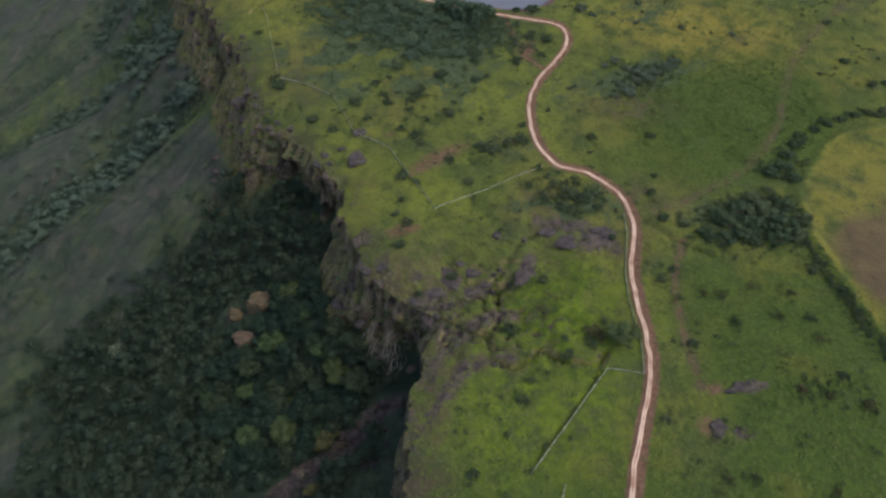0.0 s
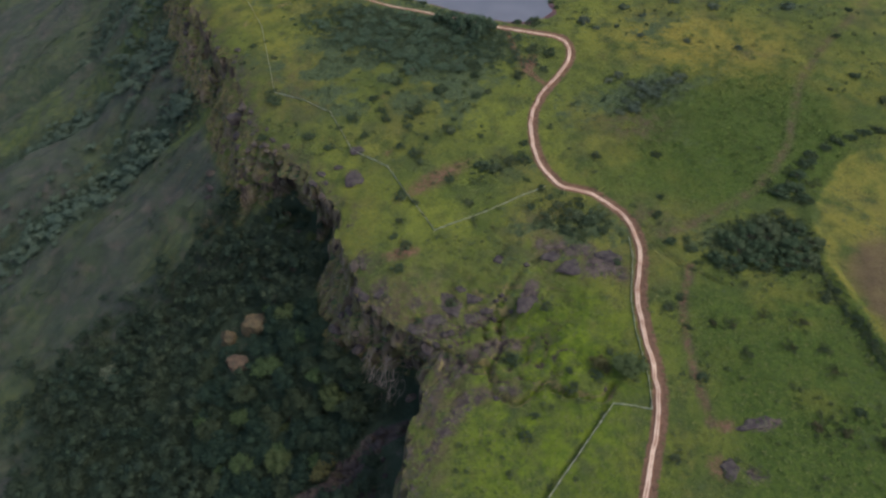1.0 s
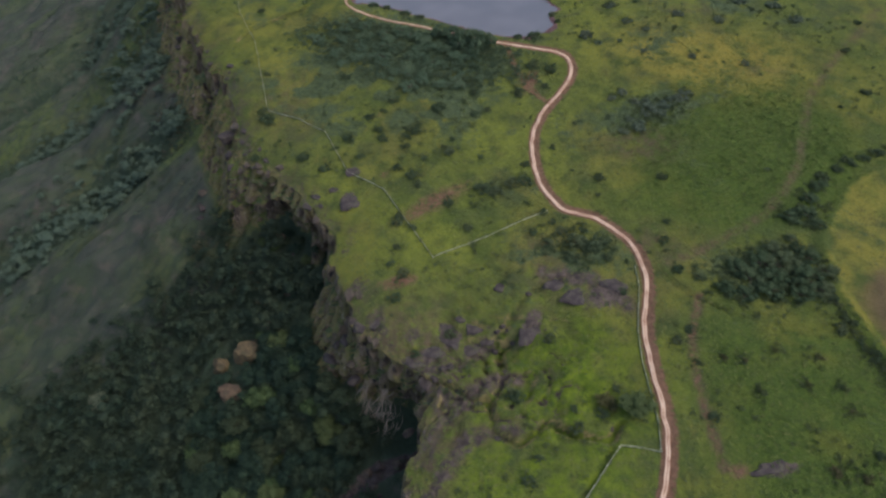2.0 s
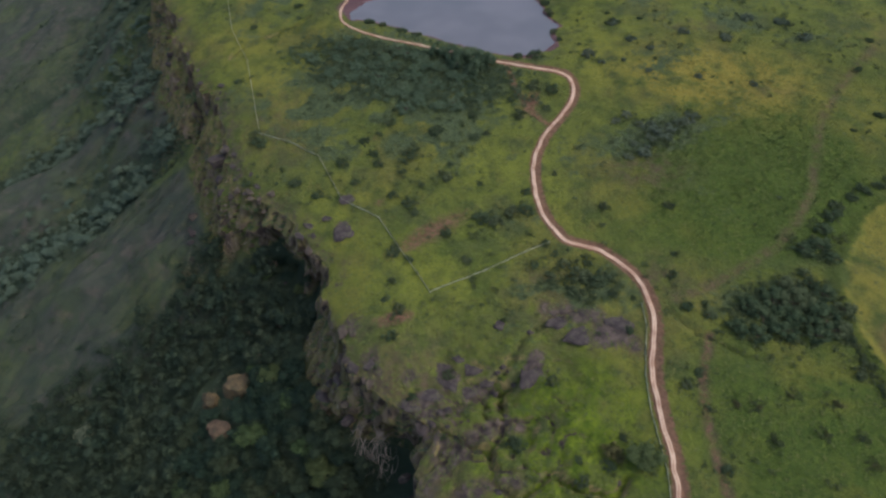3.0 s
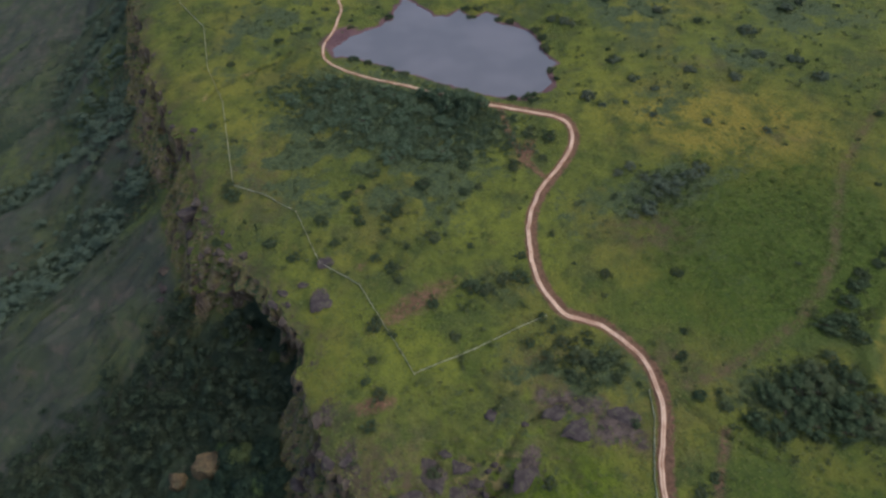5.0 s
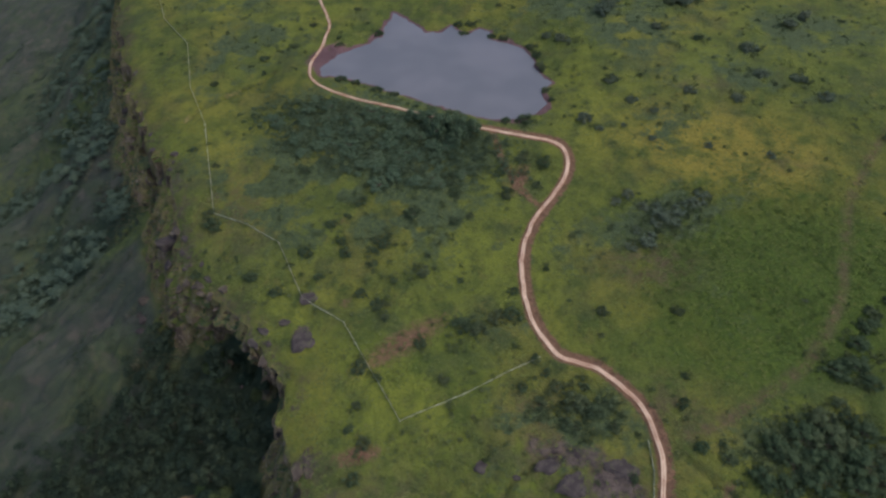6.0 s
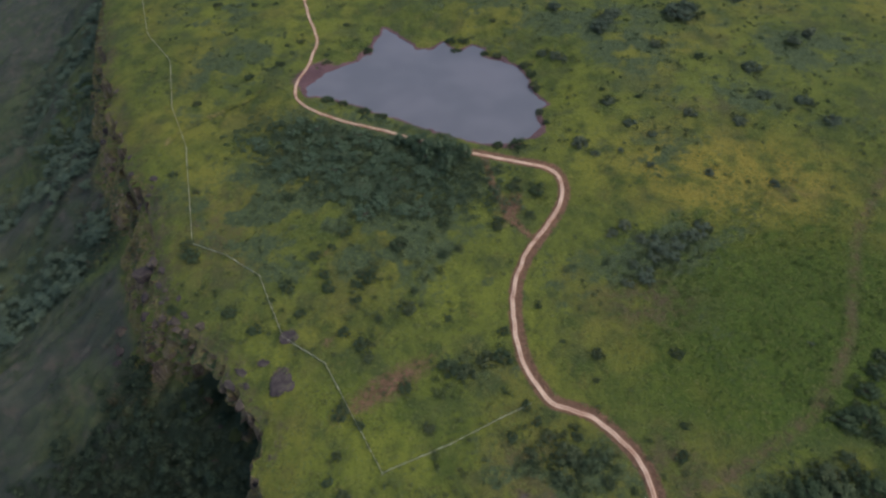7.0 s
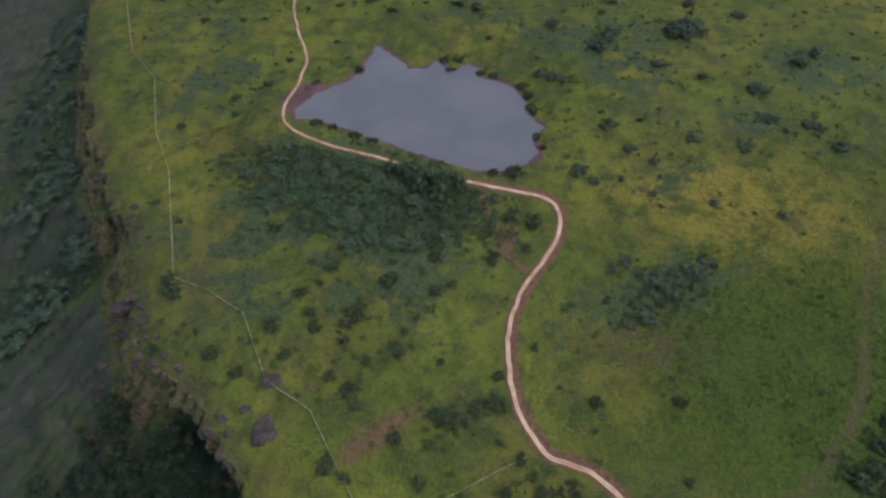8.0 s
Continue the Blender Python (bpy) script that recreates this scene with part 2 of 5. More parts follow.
class Mat:
    """A node material: a few calls to build its shader."""

    def __init__(self, name, rough=0.9, metal=0.0, spec=0.25):
        self.m = bpy.data.materials.new(name)
        self.m.use_nodes = True
        self.t = self.m.node_tree
        self.b = self.t.nodes["Principled BSDF"]
        self.b.inputs["Roughness"].default_value = rough
        self.b.inputs["Metallic"].default_value = metal
        self.b.inputs["Specular IOR Level"].default_value = spec
        self.co = self.n("ShaderNodeTexCoord").outputs["Object"]

    def n(self, kind, **sets):
        node = self.t.nodes.new(kind)
        for k, v in sets.items():
            setattr(node, k, v)
        return node

    def put(self, socket, value):
        if isinstance(value, bpy.types.NodeSocket):
            self.t.links.new(value, socket)
        else:
            socket.default_value = (*value, 1) if isinstance(value, tuple) and len(value) == 3 and socket.type == "RGBA" else value

    def noise(self, size, detail=3.0, rough=0.55, stretch=None, co=None, turn=0.0):
        """Noise with blobs of about that many metres."""
        co = co or self.co
        if stretch:
            mp = self.n("ShaderNodeMapping")
            mp.inputs["Scale"].default_value = stretch
            mp.inputs["Rotation"].default_value = (0, 0, radians(turn))
            self.put(mp.inputs["Vector"], co)
            co = mp.outputs["Vector"]
        node = self.n("ShaderNodeTexNoise")
        self.put(node.inputs["Vector"], co)
        node.inputs["Scale"].default_value, node.inputs["Detail"].default_value, node.inputs["Roughness"].default_value = 1 / size, detail, rough
        return node.outputs["Fac"]

    def math(self, op, a, b=0.0, clamp=False):
        node = self.n("ShaderNodeMath", operation=op, use_clamp=clamp)
        self.put(node.inputs[0], a), self.put(node.inputs[1], b)
        return node.outputs[0]

    def step(self, value, a, b):
        node = self.n("ShaderNodeMapRange", interpolation_type="SMOOTHSTEP")
        self.put(node.inputs["Value"], value)
        node.inputs["From Min"].default_value, node.inputs["From Max"].default_value = a, b
        return node.outputs["Result"]

    def mix(self, fac, a, b, blend="MIX"):
        node = self.n("ShaderNodeMix", data_type="RGBA", blend_type=blend)
        self.put(node.inputs[0], fac), self.put(node.inputs[6], a), self.put(node.inputs[7], b)
        return node.outputs[2]

    def attribute(self, name):
        node = self.n("ShaderNodeAttribute", attribute_name=name)
        parts = self.n("ShaderNodeSeparateColor")
        self.put(parts.inputs[0], node.outputs["Color"])
        return parts.outputs[0], parts.outputs[1], parts.outputs[2]

    def random(self):
        return self.n("ShaderNodeObjectInfo").outputs["Random"]

    def island(self):
        return self.n("ShaderNodeNewGeometry").outputs["Random Per Island"]

    def bump(self, height, strength=0.5, distance=0.1):
        node = self.n("ShaderNodeBump")
        node.inputs["Strength"].default_value, node.inputs["Distance"].default_value = strength, distance
        self.put(node.inputs["Height"], height)
        self.put(self.b.inputs["Normal"], node.outputs["Normal"])

    def done(self, colour, rough=None):
        self.put(self.b.inputs["Base Color"], colour)
        if rough is not None:
            self.put(self.b.inputs["Roughness"], rough)
        return self.m


def ground_material():
    m = Mat("grassland", 0.95, spec=0.1)
    earth, slab, dry = m.attribute("cover_a")
    field, scrub, mud = m.attribute("cover_b")
    slope, lush, heath = m.attribute("cover_c")
    rank, clear, green_bank = m.attribute("cover_d")
    big, mid, fine, tiny = m.noise(38, 3), m.noise(7, 4), m.noise(1.5, 4, 0.65), m.noise(0.35, 2, 0.6)
    patch = m.noise(15, 4, 0.6)
    grass = m.mix(m.step(mid, 0.32, 0.68), (0.070, 0.094, 0.024), (0.128, 0.150, 0.030))
    grass = m.mix(m.math("MULTIPLY", m.step(fine, 0.45, 0.75), 0.6), grass, (0.056, 0.080, 0.024))
    grass = m.mix(m.math("MULTIPLY", m.step(big, 0.45, 0.7), 0.5), grass, (0.160, 0.182, 0.034))
    grass = m.mix(m.math("MULTIPLY", m.step(patch, 0.50, 0.62), 0.75), grass, (0.064, 0.080, 0.032))
    blot = m.noise(3.6, 5, 0.68)
    grass = m.mix(m.math("MULTIPLY", m.step(blot, 0.53, 0.66), 0.7), grass, (0.052, 0.072, 0.026))
    grass = m.mix(m.math("MULTIPLY", m.step(m.noise(5.5, 5, 0.66), 0.56, 0.68), 0.55), grass, (0.165, 0.150, 0.040))
    tussock = m.math("MULTIPLY", m.step(m.noise(0.9, 5, 0.7), 0.5, 0.62), m.step(m.noise(11, 4, 0.65), 0.44, 0.6))
    grass = m.mix(m.math("MULTIPLY", lush, m.step(m.noise(5, 4), 0.3, 0.62)), grass, m.mix(m.step(blot, 0.4, 0.62), (0.150, 0.198, 0.018), (0.086, 0.132, 0.015)))
    grass = m.mix(m.math("MULTIPLY", rank, 0.95), grass, m.mix(m.step(fine, 0.35, 0.65), (0.078, 0.114, 0.020), (0.054, 0.086, 0.018)))
    grass = m.mix(m.math("MULTIPLY", clear, m.step(mid, 0.3, 0.6)), grass, (0.180, 0.200, 0.032))
    grass = m.mix(m.math("MULTIPLY", dry, m.step(m.noise(7, 3, 0.55), 0.28, 0.6)), grass, (0.236, 0.200, 0.038))
    grass = m.mix(m.math("MULTIPLY", heath, m.step(m.noise(4, 4), 0.3, 0.65)), grass, (0.105, 0.082, 0.048))
    grass = m.mix(m.math("MULTIPLY", tussock, 0.5), grass, (0.040, 0.054, 0.020))
    grass = m.mix(m.math("MULTIPLY", m.step(m.noise(0.7, 4, 0.7), 0.58, 0.68), 0.45), grass, (0.175, 0.165, 0.055))
    bank = m.mix(m.step(mid, 0.3, 0.7), (0.058, 0.070, 0.049), (0.086, 0.090, 0.066))
    bank = m.mix(m.math("MULTIPLY", m.step(patch, 0.45, 0.6), 0.6), bank, (0.070, 0.092, 0.048))
    bank = m.mix(m.math("MULTIPLY", m.step(m.noise(9, 4, 0.6), 0.52, 0.66), 0.6), bank, (0.124, 0.106, 0.084))
    rills = m.noise(6, 5, 0.65, stretch=(0.22, 1.2, 0.6), turn=-32)
    bank = m.mix(m.math("MULTIPLY", m.step(rills, 0.5, 0.64), 0.5), bank, (0.050, 0.066, 0.048))
    bank = m.mix(m.math("MULTIPLY", m.step(m.noise(2.2, 5, 0.68), 0.54, 0.66), 0.5), bank, (0.056, 0.074, 0.048))
    bank = m.mix(m.math("MULTIPLY", green_bank, m.step(mid, 0.25, 0.55)), bank, m.mix(m.step(blot, 0.4, 0.6), (0.104, 0.126, 0.042), (0.068, 0.096, 0.036)))
    grass = m.mix(slope, grass, bank)
    under = m.mix(m.step(fine, 0.35, 0.65), (0.056, 0.078, 0.038), (0.084, 0.110, 0.048))
    under = m.mix(m.math("MULTIPLY", slope, 0.8), under, (0.040, 0.060, 0.038))
    col = m.mix(m.step(m.math("ADD", scrub, m.math("ADD", m.math("MULTIPLY", m.math("SUBTRACT", blot, 0.5), 1.5), m.math("MULTIPLY", m.math("SUBTRACT", fine, 0.5), 0.9))), 0.3, 0.75), grass, under)
    soil = m.mix(m.step(fine, 0.3, 0.7), (0.140, 0.078, 0.048), (0.205, 0.122, 0.074))
    col = m.mix(m.step(m.math("ADD", earth, m.math("MULTIPLY", m.math("SUBTRACT", fine, 0.5), 0.8)), 0.35, 0.85), col, soil)
    tilled = m.mix(m.step(mid, 0.3, 0.7), (0.105, 0.078, 0.042), (0.145, 0.112, 0.05))
    col = m.mix(m.step(m.math("ADD", field, m.math("MULTIPLY", m.math("SUBTRACT", mid, 0.5), 0.5)), 0.3, 0.7), col, tilled)
    rock = m.mix(m.step(m.noise(2.2, 5, 0.65), 0.35, 0.7), (0.058, 0.046, 0.042), (0.140, 0.110, 0.088))
    col = m.mix(m.step(m.math("ADD", slab, m.math("MULTIPLY", m.math("SUBTRACT", fine, 0.5), 0.9)), 0.4, 0.7), col, rock)
    wet = m.mix(m.step(mid, 0.3, 0.7), (0.110, 0.066, 0.068), (0.160, 0.094, 0.090))
    col = m.mix(m.step(m.math("ADD", mud, m.math("MULTIPLY", m.math("SUBTRACT", fine, 0.5), 0.6)), 0.35, 0.6), col, wet)
    # bare rock where the ground stands steep
    up = m.n("ShaderNodeSeparateXYZ")
    m.put(up.inputs[0], m.n("ShaderNodeNewGeometry").outputs["Normal"])
    steep = m.math("ADD", up.outputs["Z"], m.math("MULTIPLY", m.math("SUBTRACT", m.noise(3.5, 4, 0.6), 0.5), 0.55))
    bands = m.noise(4.5, 5, 0.6, stretch=(1.0, 1.0, 0.35))
    crag = m.mix(m.step(bands, 0.35, 0.62), (0.084, 0.064, 0.050), (0.245, 0.182, 0.115))
    crag = m.mix(m.math("MULTIPLY", m.step(m.noise(6, 3), 0.45, 0.6), 0.75), crag, (0.190, 0.172, 0.066))
    crag = m.mix(m.step(m.noise(1.3, 4, stretch=(1, 1, 0.25)), 0.55, 0.68), crag, (0.036, 0.032, 0.032))
    crag = m.mix(m.math("MULTIPLY", m.step(m.noise(0.9, 3, stretch=(1, 1, 0.16)), 0.58, 0.66), 0.7), crag, (0.38, 0.31, 0.23))
    streak = m.noise(2.0, 4, 0.6, stretch=(1.0, 1.0, 0.3))
    bluff = m.mix(m.step(streak, 0.35, 0.62), (0.136, 0.124, 0.050), (0.240, 0.196, 0.078))
    bluff = m.mix(m.math("MULTIPLY", m.step(m.noise(5, 4), 0.45, 0.62), 0.8), bluff, (0.120, 0.140, 0.046))
    bluff = m.mix(m.math("MULTIPLY", m.step(m.noise(2.4, 5, 0.65), 0.55, 0.66), 0.75), bluff, (0.090, 0.072, 0.060))
    col = m.mix(m.math("MULTIPLY", m.step(steep, 0.88, 0.70), m.math("SUBTRACT", 1.0, slope)), col, bluff)
    col = m.mix(m.math("MULTIPLY", m.step(steep, 0.56, 0.38), m.math("SUBTRACT", 1.0, m.math("MULTIPLY", slope, 0.6))), col, crag)
    m.bump(m.math("ADD", m.math("MULTIPLY", fine, 1.0), m.math("MULTIPLY", tiny, 0.5)), 1.0, 0.9)
    return m.done(col)


def place_mesh(name, verts, faces, material, parent=None, smooth=False):
    me = bpy.data.meshes.new(name)
    me.from_pydata(verts if isinstance(verts, list) else verts.tolist(), [], faces if isinstance(faces, list) else faces.tolist())
    me.materials.append(material)
    if smooth:
        me.polygons.foreach_set("use_smooth", [True] * len(me.polygons))
    ob = new(name, me)
    if parent is not None:
        ob.parent = parent
    return ob


GRASSLAND = ground_material()


GROUND_GRID = {}


def height(x, y):
    """Height of the built ground, between its grid points."""
    x, y = np.asarray(x, float), np.asarray(y, float)
    ys, us, zz = GROUND_GRID["ys"], GROUND_GRID["us"], GROUND_GRID["zz"]
    u = x - np.interp(y, RIM_Y, RIM_X)
    i, j = np.clip(np.searchsorted(ys, y) - 1, 0, len(ys) - 2), np.clip(np.searchsorted(us, u) - 1, 0, len(us) - 2)
    a, b = np.clip((y - ys[i]) / (ys[i + 1] - ys[i]), 0, 1), np.clip((u - us[j]) / (us[j + 1] - us[j]), 0, 1)
    return (zz[i, j] * (1 - b) + zz[i, j + 1] * b) * (1 - a) + (zz[i + 1, j] * (1 - b) + zz[i + 1, j + 1] * b) * a


def build_ground():
    us = spaced([(-4300, 400), (-700, 60), (-300, 5), (-250, 1.9), (-90, 1.4), (-46, 0.8), (-34, 0.5), (2, 0.42), (8, 0.95), (215, 1.15), (330, 6), (700, 60), (4600, 450)])
    ys = spaced([(-900, 120), (-60, 12), (28, 0.8), (240, 0.85), (380, 1.25), (560, 2.4), (760, 8), (1500, 80), (4700, 450)])
    yy, uu = np.meshgrid(ys, us, indexing="ij")
    xx = uu + np.interp(yy, RIM_Y, RIM_X)
    zz = land(xx, yy)
    u = xx - rim(yy)
    # ragged cliff face: flutes, ledges and hollows pushed in and out
    slope = np.hypot(np.gradient(zz, axis=1) / np.maximum(np.gradient(xx, axis=1), 1e-3), np.gradient(zz, axis=0) / np.gradient(ys)[:, None])
    face = ramp(0.4, 1.1, slope) * ramp(-50, -30, u) * ramp(1.5, 0, u)
    lean = (np.interp(yy + 6, RIM_Y, RIM_X) - np.interp(yy - 6, RIM_Y, RIM_X)) / 12
    norm = np.sqrt(1 + lean * lean)
    along = 0.75 * yy - 0.65 * xx
    bent = along + 2.2 * (fbm(xx / 6, zz / 9, 65, 2) - 0.5)
    col_id = np.floor(bent / 4.6)
    tier = np.floor(zz / 13 + 3 * hash2(col_id, 0 * col_id, 66))
    block = hash2(col_id, tier, 67) - 0.5
    groove = np.abs((bent / 4.6) % 1 - 0.5) * 2
    push = 3.0 * block - 2.4 * ramp(0.6, 1.0, groove) + 2.6 * (fbm(along / 9, zz / 12, 61, 3) - 0.5) + 1.1 * (fbm(along / 1.8, zz / 5, 62, 3) - 0.5)
    # undercut hollows below the rim
    deep = plateau(xx, yy) - zz
    under = 11 * bell(xx, yy, -19, 99, 12, 7, -38) * ramp(10, 15, deep) * ramp(60, 42, deep)
    under = under + 12 * bell(xx, yy, -55, 168, 16, 7, -44) * ramp(7, 11, deep) * ramp(46, 32, deep)
    under = under + 8 * bell(xx, yy, -76, 178.5, 10, 4.5) * ramp(15, 20, deep) * ramp(50, 36, deep)
    push = face * push - under * ramp(1.5, 0, u)
    xv = xx - push / norm
    yv = yy + push * lean / norm
    step = hash2(np.floor(bent / 2.3), np.floor(xx / 3.1 + 1.5 * hash2(np.floor(bent / 2.3), 0 * bent, 69)), 68) - 0.5
    zv = zz + face * (1.0 * (fbm(xx / 2.2, yy / 2.2, 64, 3) - 0.5) + 0.5 * step)
    GROUND_GRID.update(ys=ys, us=us, zz=zz)
    ny, nx = zz.shape
    idx = np.arange(ny * nx).reshape(ny, nx)
    quads = np.stack([idx[:-1, :-1], idx[:-1, 1:], idx[1:, 1:], idx[1:, :-1]], -1).reshape(-1, 4)
    me = bpy.data.meshes.new("ground")
    me.vertices.add(ny * nx)
    me.vertices.foreach_set("co", np.stack([xv, yv, zv], -1).ravel())
    me.loops.add(len(quads) * 4)
    me.loops.foreach_set("vertex_index", quads.ravel().astype(np.int32))
    me.polygons.add(len(quads))
    me.polygons.foreach_set("loop_start", np.arange(0, len(quads) * 4, 4, dtype=np.int32))
    # broken rock keeps its edges
    me.polygons.foreach_set("use_smooth", (face[:-1, :-1] < 0.5).ravel())
    me.update(calc_edges=True)
    for name, val in zip(("cover_a", "cover_b", "cover_c", "cover_d"), cover(xx, yy, u)):
        layer = me.color_attributes.new(name, "FLOAT_COLOR", "POINT")
        rgba = np.concatenate([val, np.ones((*val.shape[:2], 1))], -1)
        layer.data.foreach_set("color", rgba.astype(np.float32).ravel())
    me.materials.append(GRASSLAND)
    return tagged(new("ground", me), "green monsoon grassland plateau breaking off in dark cliffs", "ground", kind="structure")


def bushland(x, y):
    """Share of low bush in the mosaic of scrub and open grass."""
    w = bell(x, y, -16, 212, 52, 24, -20) + 0.9 * bell(x, y, -45, 224, 26, 12) + 0.85 * bell(x, y, -70, 300, 34, 20, 20) + 0.8 * bell(x, y, -95, 345, 24, 24)
    w = w + 0.8 * bell(x, y, 128, 262, 36, 9, -22) + 0.85 * bell(x, y, 150, 296, 34, 20) + 0.7 * bell(x, y, 85, 296, 22, 12) + 0.85 * bell(x, y, 70, 320, 36, 14) + 0.7 * bell(x, y, 20, 342, 36, 14) + 0.7 * bell(x, y, 84, 240, 18, 7)
    w = w + 0.9 * bell(x, y, 76, 199, 20, 11, 25) + 0.7 * bell(x, y, 30, 134, 26, 10) + 0.6 * bell(x, y, 22, 165, 16, 6) + 0.5 * bell(x, y, 120, 380, 90, 60)
    return np.clip(w, 0, 1) * ramp(0.37, 0.55, fbm(x / 8, y / 6, 121, 4))


def cover(x, y, u):
    """What the ground carries: bare soil, rock slab, dry grass; tilled field, scrub, wet mud."""
    on = (u > 0) * 1.0
    road = np.minimum(off_line(x, y, curve_points(ROAD, 2)), off_line(x, y, curve_points(ROAD_FAR, 2)) + 0.7)
    line = curve_points(ROAD, 2)
    d = np.gradient(line, axis=0)
    right = line + np.stack([d[:, 1], -d[:, 0]], -1) / np.linalg.norm(d, axis=1)[:, None] * 1.0
    earth = np.maximum(ramp(2.0, 0.8, road), 0.95 * ramp(2.6, 1.0, off_line(x, y, right)))
    paths = np.maximum(0.75 * ramp(2.6, 0.6, off_line(x, y, curve_points(TRACK_EAST, 3))), ramp(2.0, 0.6, off_line(x, y, curve_points(TRACK_NEAR, 3))))
    earth = np.maximum(earth, 0.58 * paths)
    earth = np.maximum(earth, 0.75 * ramp(2.6, 0.5, off_line(x, y, curve_points(SPUR_TRACK, 3))))
    for cx, cy, rx, ry, turn, k in ((-4, 161, 21, 5.5, 32, 0.78), (-14, 131, 9, 3.2, 10, 0.85), (67, 70, 4, 2.5, 0, 0.8), (63, 60, 5, 5, 0, 0.7), (-21, 175, 4, 3, 0, 0.6), (-25, 205, 6, 3, 40, 0.5), (33, 218, 3.5, 9, -20, 0.9)):
        earth = np.maximum(earth, k * bell(x, y, cx, cy, rx, ry, turn))
    slab = np.zeros_like(x)
    for cx, cy, rx, ry, turn, k in ((-33, 165, 3.4, 4.6, 0, 1.0), (-32, 178, 3, 2.4, 0, 0.8), (1, 114, 4, 4, 0, 1.0), (9, 110, 5, 2.4, 20, 0.95), (25, 115, 5.5, 3.2, 60, 1.0), (38, 128, 9, 4, 0, 0.7), (77, 70, 5, 2, 15, 0.9), (70, 58, 4, 4, 0, 0.7), (10, 96, 12, 3, 25, 0.6), (-2, 90, 4, 12, 0, 0.6), (46, 122, 9, 6, 20, 0.85), (-70, 220, 5, 3, 0, 0.6), (-5, 107, 9, 4, 15, 0.75), (-20, 117, 5, 8, 20, 0.7), (-10, 113, 6, 4, 30, 0.65)):
        slab = np.maximum(slab, k * bell(x, y, cx, cy, rx, ry, turn))
    slab = np.maximum(slab, 0.9 * np.clip(1.5 * bell(x, y, 15, 99, 24, 18), 0, 1) * ramp(0.05, 0.015, np.abs(fbm(x / 6.5, y / 6.5, 47, 3) - 0.5)))
    edge = fbm(y / 6, x / 6, 71, 4)
    slab = np.maximum(slab, on * np.maximum(0.8 * ramp(4, 0, u) * edge * 1.1, ramp(17, 3, u) * ramp(0.43, 0.58, edge) * (0.5 + 0.5 * bell(x, y, -16, 112, 20, 24))))
    dry = on * np.maximum(np.maximum(1.0 * np.clip(1.5 * bell(x, y, 103, 229, 34, 19, -12), 0, 1), 0.6 * inside(x + 3 * (fbm(x / 5, y / 5, 77, 3) - 0.5), y + 3 * (fbm(x / 5, y / 5, 78, 3) - 0.5), FIELD)), 0.35 * ramp(0.5, 0.75, fbm(x / 30, y / 30, 72, 3)))
    d = shore_distance(x, y)
    mud = ramp(1.5 + 4 * ramp(0.45, 0.8, fbm(x / 9, y / 9, 76, 3)), 0.2, d) + bell(x, y, -37, 289, 11, 12) * ramp(13, 6, d)
    infield = inside(x, y, FIELD) & (off_line(x, y, np.vstack([FIELD, FIELD[:1]])) > 2.4)
    rough_edge = fbm(x / 12, y / 12, 73, 3)
    field = infield * np.clip(1.6 * bell(x, y, 141, 107, 23, 22) + 0.7 * (rough_edge - 0.5), 0, 1)
    scrub = on * (0.3 * ramp(0.45, 0.75, fbm(x / 21, y / 21, 74, 4)) + 0.85 * bushland(x, y) + 0.75 * bell(x, y, -12, 240, 38, 19, -20) + 0.6 * bell(x, y, 45, 137, 13, 9) + 0.75 * bell(x, y, 88, 128, 17, 10) + 0.35 * bell(x, y, 72, 197, 22, 12, 20))
    basin = ramp(30, -30, -0.53 * x + 0.85 * y - 200) * ramp(-185, -150, u)
    scrub = np.maximum(scrub, (1 - on) * (0.12 + 0.7 * basin + 0.75 * bell(spur(x, y), 0, 257, 0, 10, 1) + 0.7 * bell(spur(x, y), 0, 310, 0, 8, 1) + 0.6 * bell(spur(x, y), 0, 358, 0, 9, 1) + 0.7 * (fbm(x / 20, y / 20, 75, 3) - 0.5)))
    slab = np.maximum(slab, 0.6 * ramp(4, 1, off_line(x, y, DITCHES[4][:3])))
    strip = np.max([ramp(4.5, 0.8, off_line(x, y, curve_points(b, 2)) + 3 * (fbm(x / 4, y / 4, 127, 3) - 0.5)) for b in BANDS], axis=0)
    slab = np.maximum(slab, on * 0.62 * strip)
    reach = cliff_width(y)
    slope = ramp(-0.85, -1.25, u / reach)
    q = spur(x, y)
    for ring in ALCOVES:
        slope = np.maximum(slope, alcove(x, y, ring, 1.2))
    slab = np.maximum(slab, 0.9 * ramp(5.5, 2.0, off_line(x, y, STREAM) + 3 * (fbm(x / 4, y / 4, 128, 3) - 0.5)))
    lush = on * np.clip(bell(x, y, 30, 98, 26, 24) + 0.8 * bell(x, y, 22, 60, 28, 26) + 0.35 * bell(x, y, -5, 150, 30, 14), 0, 1)
    # Rank herb pasture; near right and bottom grass also painted darker as lens falloff.
    rank = on * np.clip(ramp(58, 75, x) * ramp(125, 100, y) + 0.9 * ramp(0.22, 0.6, bell(x, y, 100, 180, 44, 38)) + 0.6 * bell(x, y, 78, 152, 30, 15) * (1 - 0.9 * bell(x, y, 66, 184, 12, 10)) + 0.5 * ramp(62, 44, y) + 0.5 * bell(x, y, 150, 200, 40, 40), 0, 1)
